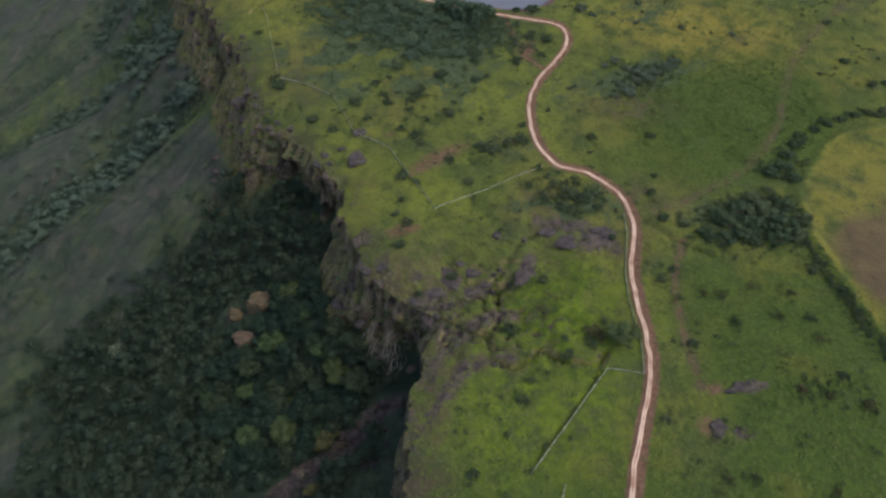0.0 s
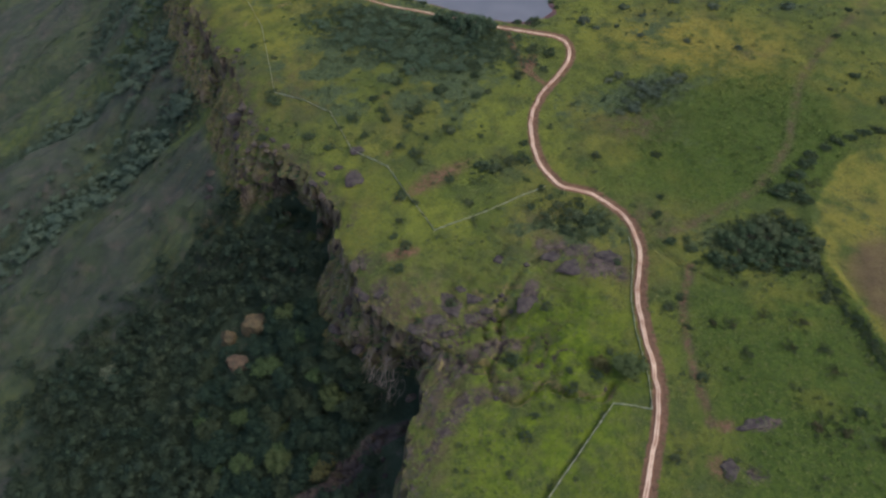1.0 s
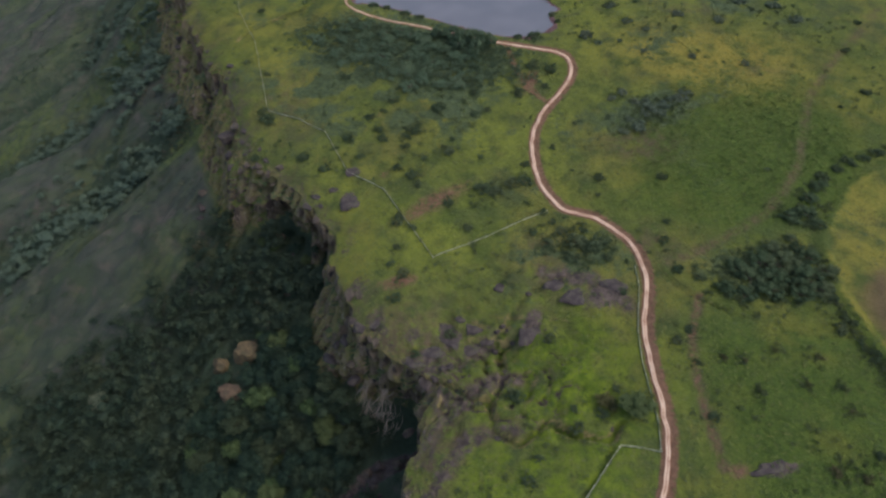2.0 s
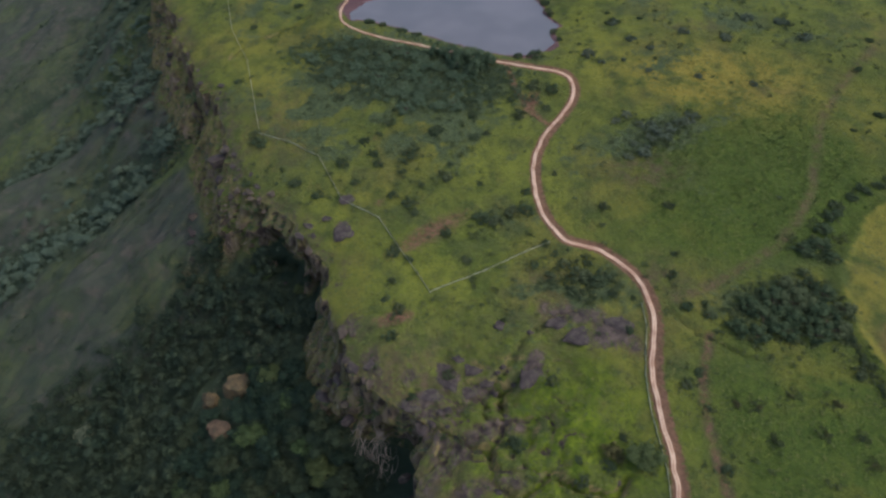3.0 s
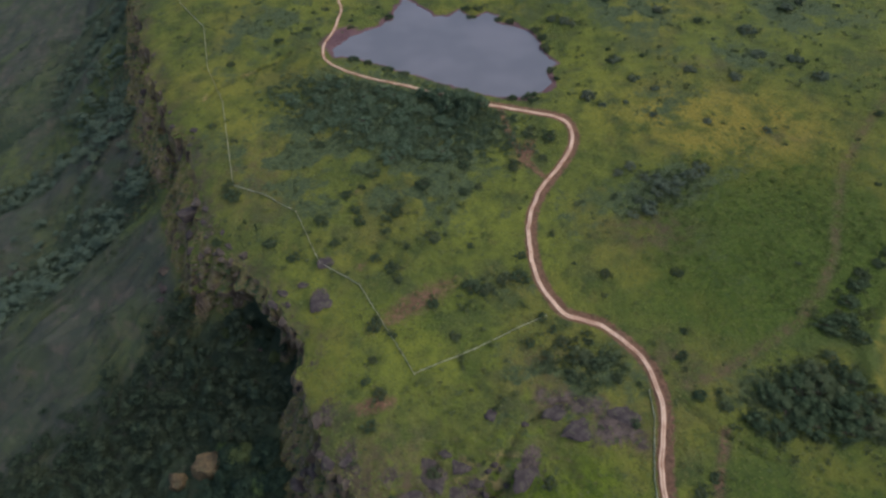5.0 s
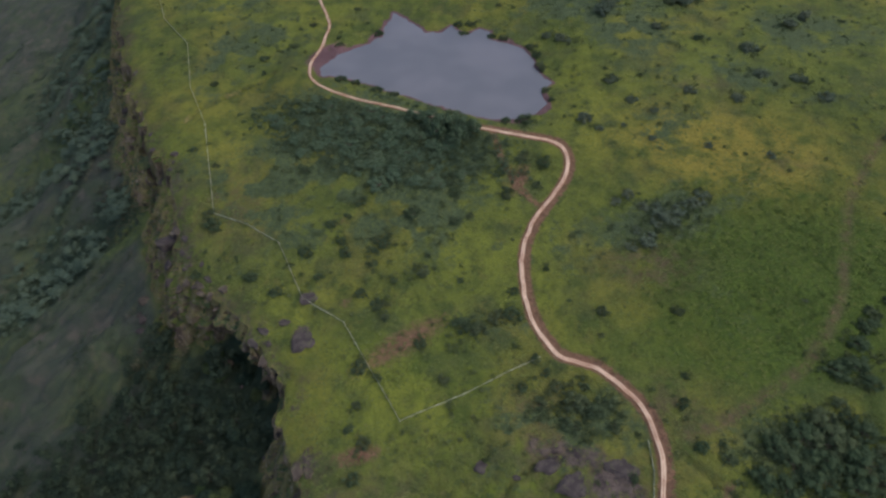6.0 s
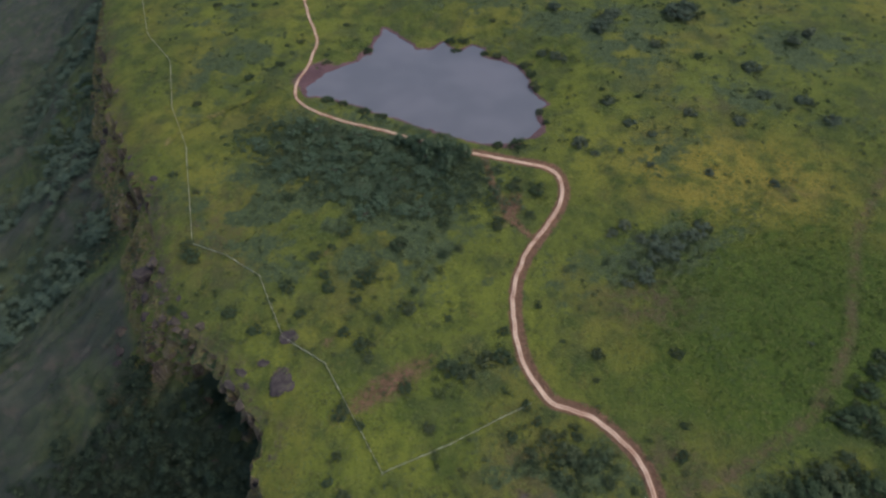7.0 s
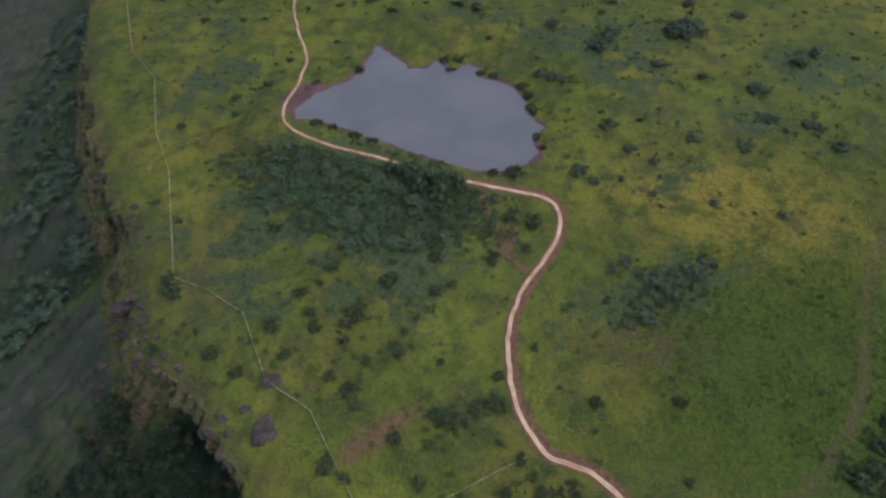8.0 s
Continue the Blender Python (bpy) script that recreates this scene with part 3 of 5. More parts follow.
    clear = on * np.clip(0.9 * bell(x, y, -5, 145, 20, 10, -20) + 0.9 * bell(x, y, -38, 168, 12, 12) + 0.8 * bell(x, y, 15, 190, 18, 16) + 0.8 * bell(x, y, -72, 245, 12, 26, 25) + 0.8 * bell(x, y, -92, 338, 8, 14, 20) + 0.7 * bell(x, y, 60, 255, 16, 40) + 0.6 * bell(x, y, -50, 330, 20, 30) + 0.7 * bell(x, y, 38, 175, 6, 22), 0, 1)
    heath = on * np.clip(bell(x, y, 68, 182, 13, 9) + 0.8 * bell(x, y, 62, 140, 12, 7) + 0.7 * bell(x, y, -62, 216, 12, 22, 20) + 1.3 * bell(x, y, -12, 110, 16, 14) + 0.7 * bell(x, y, 104, 262, 12, 4) + 0.6 * bell(x, y, 86, 249, 8, 4) + 0.5 * bell(x, y, 120, 220, 10, 5) + 0.7 * bell(x, y, 30, 140, 10, 8) + 0.6 * bell(x, y, 36, 124, 20, 9) + 0.65 * ramp(13, 2, u) * ramp(0.35, 0.6, fbm(x / 7, y / 7, 123, 3)) + 0.7 * ramp(17, 4, u) * ramp(104, 92, y) + paths + 0.9 * strip, 0, 1)
    green = bell(x, y, -197, 140, 13, 45) + 0.6 * bell(x, y, -150, 100, 18, 14) + bell(x, y, -24, 57, 9, 14) + 0.7 * bell(q, 0, 242, 0, 8, 1) * ramp(-90, -30, u)
    green = green + 0.6 * bell(q, 0, 328, 0, 12, 1) + 0.5 * bell(q, 0, 375, 0, 14, 1) + 0.55 * ramp(0.5, 0.7, fbm(x / 30, y / 30, 130, 3))
    green = green * (1 - 0.75 * bell(q, 0, 212, 0, 16, 1)) * (1 - 0.8 * bell(q, 0, 287, 0, 9, 1))
    return np.stack([earth, slab, dry], -1), np.clip(np.stack([field, scrub, mud], -1), 0, 1), np.stack([slope, lush, heath], -1), np.stack([rank, clear, np.clip(green, 0, 1)], -1)


ground = build_ground()


# ---- water ----
def water_material():
    m = Mat("lake_water", 0.06, spec=0.5)
    m.b.inputs["IOR"].default_value = 1.33
    m.bump(m.noise(1.3, 3, 0.5, stretch=(1, 1.8, 1)), 0.12, 0.05)
    return m.done(m.mix(m.step(m.noise(25, 2), 0.35, 0.65), (0.128, 0.132, 0.138), (0.155, 0.154, 0.160)))


def build_lake():
    ring = np.array(SHORE)
    mid = ring.mean(0)
    pts = curve_points([*SHORE, SHORE[0]], 1.5)[:-1]
    out = pts + (pts - mid) / np.linalg.norm(pts - mid, axis=1)[:, None] * 2.0
    verts = [(float(x), float(y), 0.0) for x, y in out]
    ob = place_mesh("lake", verts, [list(range(len(verts)))[::-1]], water_material())
    return tagged(ob, "still grey pond with a ragged muddy shore", "pond", kind="structure")


lake = build_lake()


# ---- dirt road ----
def road_material():
    m = Mat("packed_earth", 0.95, spec=0.15)
    side = m.n("ShaderNodeUVMap")
    parts = m.n("ShaderNodeSeparateXYZ")
    m.put(parts.inputs[0], side.outputs["UV"])
    across = parts.outputs["X"]
    fine, mid = m.noise(0.6, 4, 0.65), m.noise(5, 3)
    wheel = m.math("ABSOLUTE", m.math("SUBTRACT", m.math("ABSOLUTE", across), 0.62))
    edge = m.step(m.math("ADD", m.math("ABSOLUTE", across), m.math("MULTIPLY", m.math("SUBTRACT", m.noise(1.6, 4), 0.5), 0.8)), 1.2, 0.8)
    ruts = m.step(m.math("ADD", wheel, m.math("MULTIPLY", m.math("SUBTRACT", mid, 0.5), 1.6)), 0.55, 0.15)
    worn = m.math("MULTIPLY", edge, m.math("ADD", 0.15, m.math("MULTIPLY", ruts, 0.85)))
    pale = m.mix(fine, (0.54, 0.385, 0.25), (0.74, 0.57, 0.41))
    red = m.mix(fine, (0.21, 0.10, 0.055), (0.33, 0.18, 0.11))
    m.bump(fine, 0.6, 0.06)
    return m.done(m.mix(worn, red, pale))


ROAD_EARTH = road_material()


def build_road(name, line, label, half=0.52):
    p = curve_points(line, 0.9)
    d = np.gradient(p, axis=0)
    side = np.stack([d[:, 1], -d[:, 0]], -1) / np.linalg.norm(d, axis=1)[:, None]
    p = p + side * (1.1 * (fbm(np.arange(len(p)) / 6, 0 * p[:, 0], 83, 3) - 0.5))[:, None]
    offs = half * np.array([-1.45, -1.25, -0.9, -0.62, -0.25, 0.25, 0.62, 0.9, 1.25, 1.45])
    rise = np.array([-0.5, 0.05, 0.02, -0.06, 0.06, 0.06, -0.06, 0.02, 0.05, -0.5])
    wob = 1 + 0.25 * (fbm(np.arange(len(p)) / 7, np.zeros(len(p)), 81, 3) - 0.5)
    xy = p[:, None] + side[:, None] * (offs[None, :, None] * wob[:, None, None])
    z = land(p[:, 0], p[:, 1])[:, None] * 0.5 + land(xy[..., 0], xy[..., 1]) * 0.5 + 0.16 + rise
    verts = np.concatenate([xy, z[..., None]], -1).reshape(-1, 3)
    n, k = len(p), len(offs)
    idx = np.arange(n * k).reshape(n, k)
    quads = np.stack([idx[:-1, :-1], idx[:-1, 1:], idx[1:, 1:], idx[1:, :-1]], -1).reshape(-1, 4)
    ob = place_mesh(name, verts, quads, ROAD_EARTH, smooth=True)
    uv = ob.data.uv_layers.new(name="UVMap")
    across = np.tile(offs / half, n)[quads.ravel()]
    uv.data.foreach_set("uv", np.stack([across, np.repeat(np.arange(n), k)[quads.ravel()] * 0.9], -1).ravel())
    return tagged(ob, label, "dirt road", kind="structure")


build_road("road", ROAD, "winding pale dirt track with red earth verges")
build_road("road", ROAD_FAR, "pale dirt track along the pond's bank", 0.4)


# ---- plants ----
def leaf_material(name, dark, light, tip, rough=0.85, joined=False):
    m = Mat(name, rough, spec=0.15)
    pick = m.math("ADD", 0.22, m.noise(13, 3, 0.6)) if joined else m.random()
    col = m.mix(m.step(m.island(), 0.1, 0.9), dark, light)
    col = m.mix(m.math("MULTIPLY", m.step(pick, 0.45, 1.0), 0.75), col, tip)
    col = m.mix(m.step(m.noise(0.9, 2), 0.5, 0.75), col, tuple(0.75 * c for c in dark))
    m.done(col)
    # thin leaves let some light through
    glow = m.n("ShaderNodeBsdfTranslucent")
    m.put(glow.inputs["Color"], m.mix(0.35, col, light))
    both = m.n("ShaderNodeMixShader")
    both.inputs[0].default_value = 0.38
    m.put(both.inputs[1], m.b.outputs["BSDF"])
    m.put(both.inputs[2], glow.outputs["BSDF"])
    m.put(m.t.nodes["Material Output"].inputs["Surface"], both.outputs[0])
    return m.m


LEAF_SHRUB = leaf_material("shrub_leaves", (0.060, 0.088, 0.046), (0.088, 0.122, 0.058), (0.112, 0.130, 0.062))
LEAF_TREE = leaf_material("tree_leaves", (0.026, 0.048, 0.032), (0.040, 0.068, 0.040), (0.068, 0.086, 0.042))
LEAF_BANK = leaf_material("thicket_leaves", (0.088, 0.134, 0.080), (0.118, 0.168, 0.092), (0.128, 0.170, 0.090))
LEAF_COPSE = leaf_material("copse_leaves", (0.058, 0.090, 0.044), (0.084, 0.120, 0.056), (0.108, 0.132, 0.062))
LEAF_OLIVE = leaf_material("olive_leaves", (0.070, 0.084, 0.036), (0.110, 0.116, 0.046), (0.128, 0.112, 0.056))
# Greyish foliage, lightened further so that far shrubs carry painted haze.
LEAF_GREY_HAZED = leaf_material("grey_hazed_leaves", (0.096, 0.126, 0.086), (0.130, 0.164, 0.100), (0.138, 0.158, 0.098))
LEAF_BRIGHT = leaf_material("fresh_leaves", (0.055, 0.092, 0.038), (0.090, 0.135, 0.050), (0.105, 0.130, 0.050))
LEAF_YELLOW = leaf_material("yellowing_leaves", (0.095, 0.100, 0.040), (0.160, 0.150, 0.058), (0.14, 0.135, 0.055))
LEAF_PALE = leaf_material("pale_leaves", (0.10, 0.125, 0.075), (0.17, 0.19, 0.12), (0.14, 0.16, 0.10))


def bark_material():
    m = Mat("bark", 0.9)
    grain = m.noise(0.3, 4, 0.6, stretch=(3, 3, 0.6))
    m.bump(grain, 0.6, 0.05)
    return m.done(m.mix(grain, (0.05, 0.038, 0.028), (0.16, 0.125, 0.09)))


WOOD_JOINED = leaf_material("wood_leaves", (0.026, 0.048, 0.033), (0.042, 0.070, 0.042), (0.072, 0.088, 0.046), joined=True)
SCRUB_JOINED = leaf_material("scrub_leaves", (0.066, 0.094, 0.046), (0.096, 0.126, 0.056), (0.120, 0.136, 0.060), joined=True)
# Paler, bluer wood leaves: distance haze painted into the colour.
GULLY_HAZED = leaf_material("hazed_gully_leaves", (0.084, 0.126, 0.090), (0.110, 0.156, 0.106), (0.128, 0.162, 0.098), joined=True)
BANK_JOINED = leaf_material("bank_bush_leaves", (0.080, 0.120, 0.070), (0.108, 0.152, 0.082), (0.122, 0.152, 0.080), joined=True)
SLOPE_JOINED = leaf_material("slope_scrub_leaves", (0.056, 0.084, 0.056), (0.084, 0.116, 0.072), (0.105, 0.128, 0.07), joined=True)
BARK = bark_material()


def leaf_cloud(rng, lobes, count, size):
    """Leaf sprays on and in a few lobes (x, y, z, r): corner points, four to a spray."""
    lobes = np.asarray(lobes, float)
    share = lobes[:, 3] ** 2
    k = rng.choice(len(lobes), count, p=share / share.sum())
    d = rng.normal(size=(count, 3))
    d[:, 2] = np.abs(d[:, 2]) * 1.1 - 0.35
    d /= np.linalg.norm(d, axis=1)[:, None]
    r = lobes[k, 3] * (0.7 + 0.6 * rng.random(count) ** 1.5)
    c = lobes[k, :3] + d * r[:, None] * (1, 1, 0.85)
    n = 0.6 * d + (0, 0, 0.5) + 0.7 * rng.normal(size=(count, 3))
    n /= np.linalg.norm(n, axis=1)[:, None]
    a = np.cross(n, rng.normal(size=(count, 3)))
    a /= np.linalg.norm(a, axis=1)[:, None]
    b = np.cross(n, a)
    s = size * (0.6 + 0.8 * rng.random(count))[:, None]
    w = s * (0.45 + 0.4 * rng.random(count))[:, None]
    sag = np.array([0, 0, 1.0]) * s * 0.25
    return np.stack([c - a * s - sag, c - b * w, c + a * s - sag, c + b * w], 1).reshape(-1, 3)


def core_blob(rng, lobes, fill=0.64):
    """Closed lumps inside a crown, so that little light falls through it."""
    verts, faces = [], []
    for x, y, z, r in lobes:
        bm = bmesh.new()
        bmesh.ops.create_icosphere(bm, subdivisions=1, radius=1)
        off = len(verts)
        shift = rng.random(3) * 50
        for v in bm.verts:
            f = fill * (1 + 0.5 * noise.noise(v.co * 1.6 + Vector(shift)))
            verts.append((x + v.co.x * r * f, y + v.co.y * r * f, z + v.co.z * r * f * 0.85))
        faces += [[v.index + off for v in f.verts] for f in bm.faces]
        bm.free()
    return np.array(verts), faces


def crown_mesh(name, seed, lobes, count, size, material, fill=0.6):
    rng = np.random.default_rng(seed)
    core, tris = core_blob(rng, lobes, fill)
    leaves = leaf_cloud(rng, lobes, count, size)
    faces = tris + (np.arange(len(leaves)).reshape(-1, 4) + len(core)).tolist()
    me = bpy.data.meshes.new(name)
    me.from_pydata(np.vstack([core, leaves]).tolist(), [], faces)
    me.materials.append(material)
    return me


def limbs_mesh(name, base_r, top, lobes, down=1.2):
    """A tapered trunk that forks into a limb for each lobe."""
    verts, faces = [], []

    def tube(a, b, ra, rb, sides=6):
        a, b = Vector(a), Vector(b)
        q = (b - a).to_track_quat("Z", "Y")
        off = len(verts)
        for p, r in ((a, ra), ((a + b) / 2 + Vector((0.06, 0.04, 0)) * (b - a).length, (ra + rb) / 2), (b, rb)):
            for k in range(sides):
                t = 2 * math.pi * k / sides
                verts.append(tuple(p + q @ Vector((r * math.cos(t), r * math.sin(t), 0))))
        for ring in range(2):
            for k in range(sides):
                i, j = off + ring * sides + k, off + ring * sides + (k + 1) % sides
                faces.append((i, j, j + sides, i + sides))
        faces.append(tuple(off + 2 * sides + k for k in range(sides)))

    fork = (0.05 * top, -0.04 * top, 0.55 * top)
    tube((0, 0, -down), fork, base_r, base_r * 0.7)
    for x, y, z, r in lobes:
        tube(fork, (x * 0.8, y * 0.8, z), base_r * 0.5, base_r * 0.15, 5)
    me = bpy.data.meshes.new(name)
    me.from_pydata(verts, [], faces)
    me.materials.append(BARK)
    return me


def lobes_of(seed, n, spread, low, high, r0, r1):
    rng = np.random.default_rng(seed)
    out = []
    for k in range(n):
        t = 2 * math.pi * (k + 0.6 * rng.random()) / n
        d = spread * (0.35 + 0.65 * rng.random()) * (0 if k == 0 else 1)
        z = high if k == 0 else low + (high - low) * rng.random() * 0.9
        out.append((d * math.cos(t), d * math.sin(t), z, r0 + (r1 - r0) * rng.random()))
    return out


def plant_kind(name, seed, kind, material, label, category, group):
    """One plant with a spread of about one metre round its base; copies scale it."""
    if kind == "low tree":
        lobes = lobes_of(seed, 13, 0.95, 0.22, 0.75, 0.16, 0.40)
        crown = crown_mesh("crown", seed, lobes, 760, 0.07, material, 0.78)
        trunk = limbs_mesh("trunk", 0.07, 0.7, lobes, 0.45)
    elif kind == "tree":
        lobes = lobes_of(seed, 10, 0.78, 0.8, 1.3, 0.24, 0.48)
        crown = crown_mesh("crown", seed, lobes, 760, 0.078, material, 0.8)
        trunk = limbs_mesh("trunk", 0.075, 1.2, lobes, 0.45)
    else:
        lobes = lobes_of(seed, 9, 0.85, 0.12, 0.44, 0.16, 0.42)
        crown = crown_mesh("crown", seed, lobes, 440, 0.088, material, 0.74)
        trunk = limbs_mesh("stem", 0.05, 0.4, lobes, 0.3)
    root = new(name)
    root.empty_display_size = 0.3
    for me, nm in ((crown, "foliage" if kind == "shrub" else "crown"), (trunk, "stem" if kind == "shrub" else "trunk")):
        ob = new(nm, me)
        ob.parent = root
    return tagged(root, label, category, group)


SHRUBS = [plant_kind("shrub", 100 + k, "shrub", LEAF_SHRUB, "dark green rounded shrub growing in the grass", "shrub", "shrubs on the plateau") for k in range(5)]
TREES = [plant_kind("tree", 200 + k, "tree", LEAF_TREE, "dark broad-leaved tree below the cliff", "tree", "trees below the cliff") for k in range(6)]
FRESH = [plant_kind("tree", 240 + k, "tree", LEAF_BRIGHT, "fresh green broad-leaved tree below the cliff", "tree", "trees below the cliff") for k in range(2)]
used = set()
stands = []


def plant(kinds, rng, x, y, r, tall=1.0, label="", group="", z=None):
    src = kinds[int(rng.integers(len(kinds)))]
    z = float(height(x, y)) if z is None else z
    turn = Matrix.Rotation(float(rng.random()) * 2 * math.pi, 4, "Z")
    m = Matrix.Translation((x, y, z)) @ turn
    stretch = float(0.85 + 0.3 * rng.random())
    if src not in used:
        used.add(src)
        ob = src
        ob.matrix_basis = m
    else:
        ob = copy_thing(src, m)
    ob.scale = (r * stretch, r / stretch, r * tall)
    stands.append((x, y, r))
    return tagged(ob, label, group=group)


# Shrubs that stand apart, by x, y and radius.
SHRUBS_WEST = ((-67.9, 208, 3.4), (-83.3, 243, 2.1), (-42.8, 180, 2.5), (-16.6, 177.5, 2.3), (-11.3, 173.6, 2.5), (-9.4, 169.6, 2.6), (-15.7, 154.6, 2.5), (-10.5, 151, 2), (7.6, 149.3, 2.3), (-7, 181.5, 1.4), (1.3, 183.7, 2.8), (12.8, 179.8, 1.4), (11.3, 202, 2.4), (-2, 206, 3.4), (-9.7, 197.8, 2.1), (-14.2, 193, 1.8), (-35.4, 193.5, 2.5), (-22.3, 192.6, 2.1), (-29.9, 184.3, 1.5), (-19.5, 213, 2.6), (11.2, 214, 3), (-16.9, 137.7, 1.4), (-15.4, 125.5, 2.6), (12.2, 165.4, 3.6), (22.5, 166.8, 3.2), (17, 163.6, 3), (1.2, 160.4, 2.6), (-51.1, 186, 2.5), (-13, 196.6, 2.3), (-24.6, 198, 2))
SHRUBS_ROAD = ((37.6, 182.5, 1.1), (42.9, 171.3, 0.8), (27.4, 175.4, 1.9), (26.9, 167.3, 2.6), (15.5, 163.5, 2.8), (38.2, 215.3, 2.2), (28.1, 214, 2.2), (34.8, 226.7, 2.8), (42, 224.7, 3), (19.6, 69.7, 1.7), (22.4, 75.6, 1.5), (32.6, 87.6, 1.6), (62.3, 105.5, 2.1), (66.3, 108.5, 1.8), (65.4, 83.6, 1.8), (-0.1, 97.4, 1.4), (50, 160, 0.9), (47, 194, 1.2))
SHRUBS_EAST = ((57.5, 244, 3.6), (61.9, 239.5, 2.4), (71, 240.7, 1.9), (79.7, 234, 2.1), (83.6, 248.7, 2.6), (76.5, 254.5, 2.4), (98.9, 259, 2.9), (97.2, 230, 2.1), (115.8, 224, 2.7), (71.6, 266.5, 3), (57.2, 295.6, 3.6), (51.4, 300, 2.7), (114.4, 253, 3.6), (126.5, 266.6, 3.8), (141, 263.8, 3.8), (146.2, 253.4, 3.8), (128.2, 283.6, 4), (138.9, 335, 4), (106.3, 167.8, 0.9))
SHRUBS_NEAR = ((72.7, 99.7, 2), (77.7, 98.4, 1.5), (86.2, 101, 1.7), (95.9, 98.2, 2.4), (90.4, 91, 1.7), (93.6, 67, 3), (101, 63.6, 4.2), (63.4, 47.3, 2), (69, 47.7, 1.7), (84.6, 43.4, 2.1), (78.3, 90, 1.3), (87.9, 69, 3), (97.6, 83.3, 1.7))
SHRUBS_SHORE = ((14.5, 312.8, 2.5), (17.2, 306.3, 1.9), (44.4, 293.4, 2.3), (46.2, 287.5, 2.3), (46.6, 279, 2.6), (46.2, 263.6, 1.7), (37, 245.2, 3), (30, 245, 1.9), (48, 257.6, 1.6), (-31, 272.6, 2.1), (-25.3, 270.6, 2.2), (-16.7, 265.2, 2), (-10.2, 262.4, 1.7), (-18.6, 307, 2.6), (33.8, 301, 2.1), (28.6, 303.5, 1.8))
COPSE = ((80, 121, 3.0), (87, 124.7, 4.2), (90.7, 119.8, 4.4), (97.7, 128.6, 4.4), (101.7, 123.4, 4.6), (105, 118.8, 3.8), (84.8, 128.5, 3.4), (97.3, 134, 3.2), (106.5, 147.3, 3.2), (111, 147.7, 3.4), (115, 153.9, 3.0), (105.5, 130.8, 3.6), (68, 128.6, 1.8), (73.6, 125.4, 1.9), (92, 130, 4.0), (99, 118, 3.6), (84, 119, 3.2), (95, 124, 4.2), (101, 128, 3.8), (103, 138, 2.4), (113, 143, 2.6), (120, 160, 2.2), (109, 125, 3.0))
THICKET = ((36.8, 145.2, 3.2), (41, 141, 3.8), (46.2, 139.3, 3.8), (31.9, 142, 3.2), (38.5, 135.6, 3.6), (49.2, 134.6, 3.2), (43.5, 146, 2.8), (34, 150, 2.4), (28, 146, 2.6), (39.5, 86, 2.8), (44.2, 92.5, 2.2))
GREY_SHRUBS = [plant_kind("shrub", 130 + k, "shrub", LEAF_GREY_HAZED, "greyish shrub in the yellowish grass, paled further by painted haze", "shrub", "shrubs on the plateau") for k in range(2)]
OLIVE_SHRUBS = [plant_kind("shrub", 140 + k, "shrub", LEAF_OLIVE, "olive-brown shrub in a loose tangle on the pasture", "shrub", "shrubs on the plateau") for k in range(2)]
rng = np.random.default_rng(7)
for some in (SHRUBS_WEST, SHRUBS_ROAD, SHRUBS_EAST, SHRUBS_NEAR):
    for x, y, r in some:
        near = some is SHRUBS_NEAR
        plant(OLIVE_SHRUBS if near else GREY_SHRUBS if some is SHRUBS_EAST else SHRUBS, rng, x, y, r * (0.5 if near else rng.uniform(0.7, 1.0)), rng.uniform(0.65, 0.9))
for x, y, r in ((69, 191, 3.0), (64, 188.6, 3.4), (66.4, 194.5, 3.2), (83.5, 204, 3.6), (80, 201.5, 3.2), (70, 204, 2.6), (90, 208, 2.6), (73, 197, 2.4), (74.2, 201.6, 3.2), (78.1, 197.8, 3.2), (86.8, 205, 3.2), (66.1, 208.7, 2.4), (62.3, 206, 2.0)):
    plant(GREY_SHRUBS, rng, x, y, r * rng.uniform(0.6, 1.15), 0.6, "grey-green shrub in a loose clump on the pasture", "shrubs on the plateau")
for x, y, r in SHRUBS_SHORE:
    plant(SHRUBS, rng, x, y, r, 0.95, "dark shrub leaning over the muddy pond shore", "shrubs round the pond")
COPSE_KINDS = [plant_kind("tree", 260 + k, "low tree", LEAF_COPSE, "low dark tree in a dense copse beside the field", "tree", "trees of the copse") for k in range(3)]
for x, y, r in COPSE:
    plant(COPSE_KINDS, rng, x, y, r * rng.uniform(0.75, 1.15), rng.uniform(0.5, 0.75))
for x, y, r in THICKET:
    plant(SHRUBS, rng, x, y, r * rng.uniform(0.55, 0.95), 0.65, "dark shrub in a thicket beside the dirt track", "shrubs of the thicket")
GREEN_TREE = plant_kind("tree", 281, "tree", LEAF_BRIGHT, "spreading bright green tree beside the dirt track", "tree", "")
plant([GREEN_TREE], rng, 47.2, 86.4, 4.6, 0.6)
plant([plant_kind("shrub", 282, "shrub", LEAF_YELLOW, "yellowing shrub beside a green tree", "shrub", "")], rng, 40.6, 89, 3.4, 0.9)
PALE_TREE = plant_kind("tree", 283, "tree", LEAF_PALE, "pale grey-green tree standing out of the dark wood", "tree", "")
plant([PALE_TREE], rng, -133.5, 124.6, 4.4, 1.0)
YELLOW_TREE = plant_kind("tree", 284, "tree", LEAF_YELLOW, "yellow-green tree at the foot of the cliff", "tree", "")
plant([YELLOW_TREE], rng, -39.2, 79.5, 4.0, 1.0)
YELLOW_TREE_B = plant_kind("tree", 285, "tree", LEAF_YELLOW, "small yellow-green tree at the foot of the cliff", "tree", "")
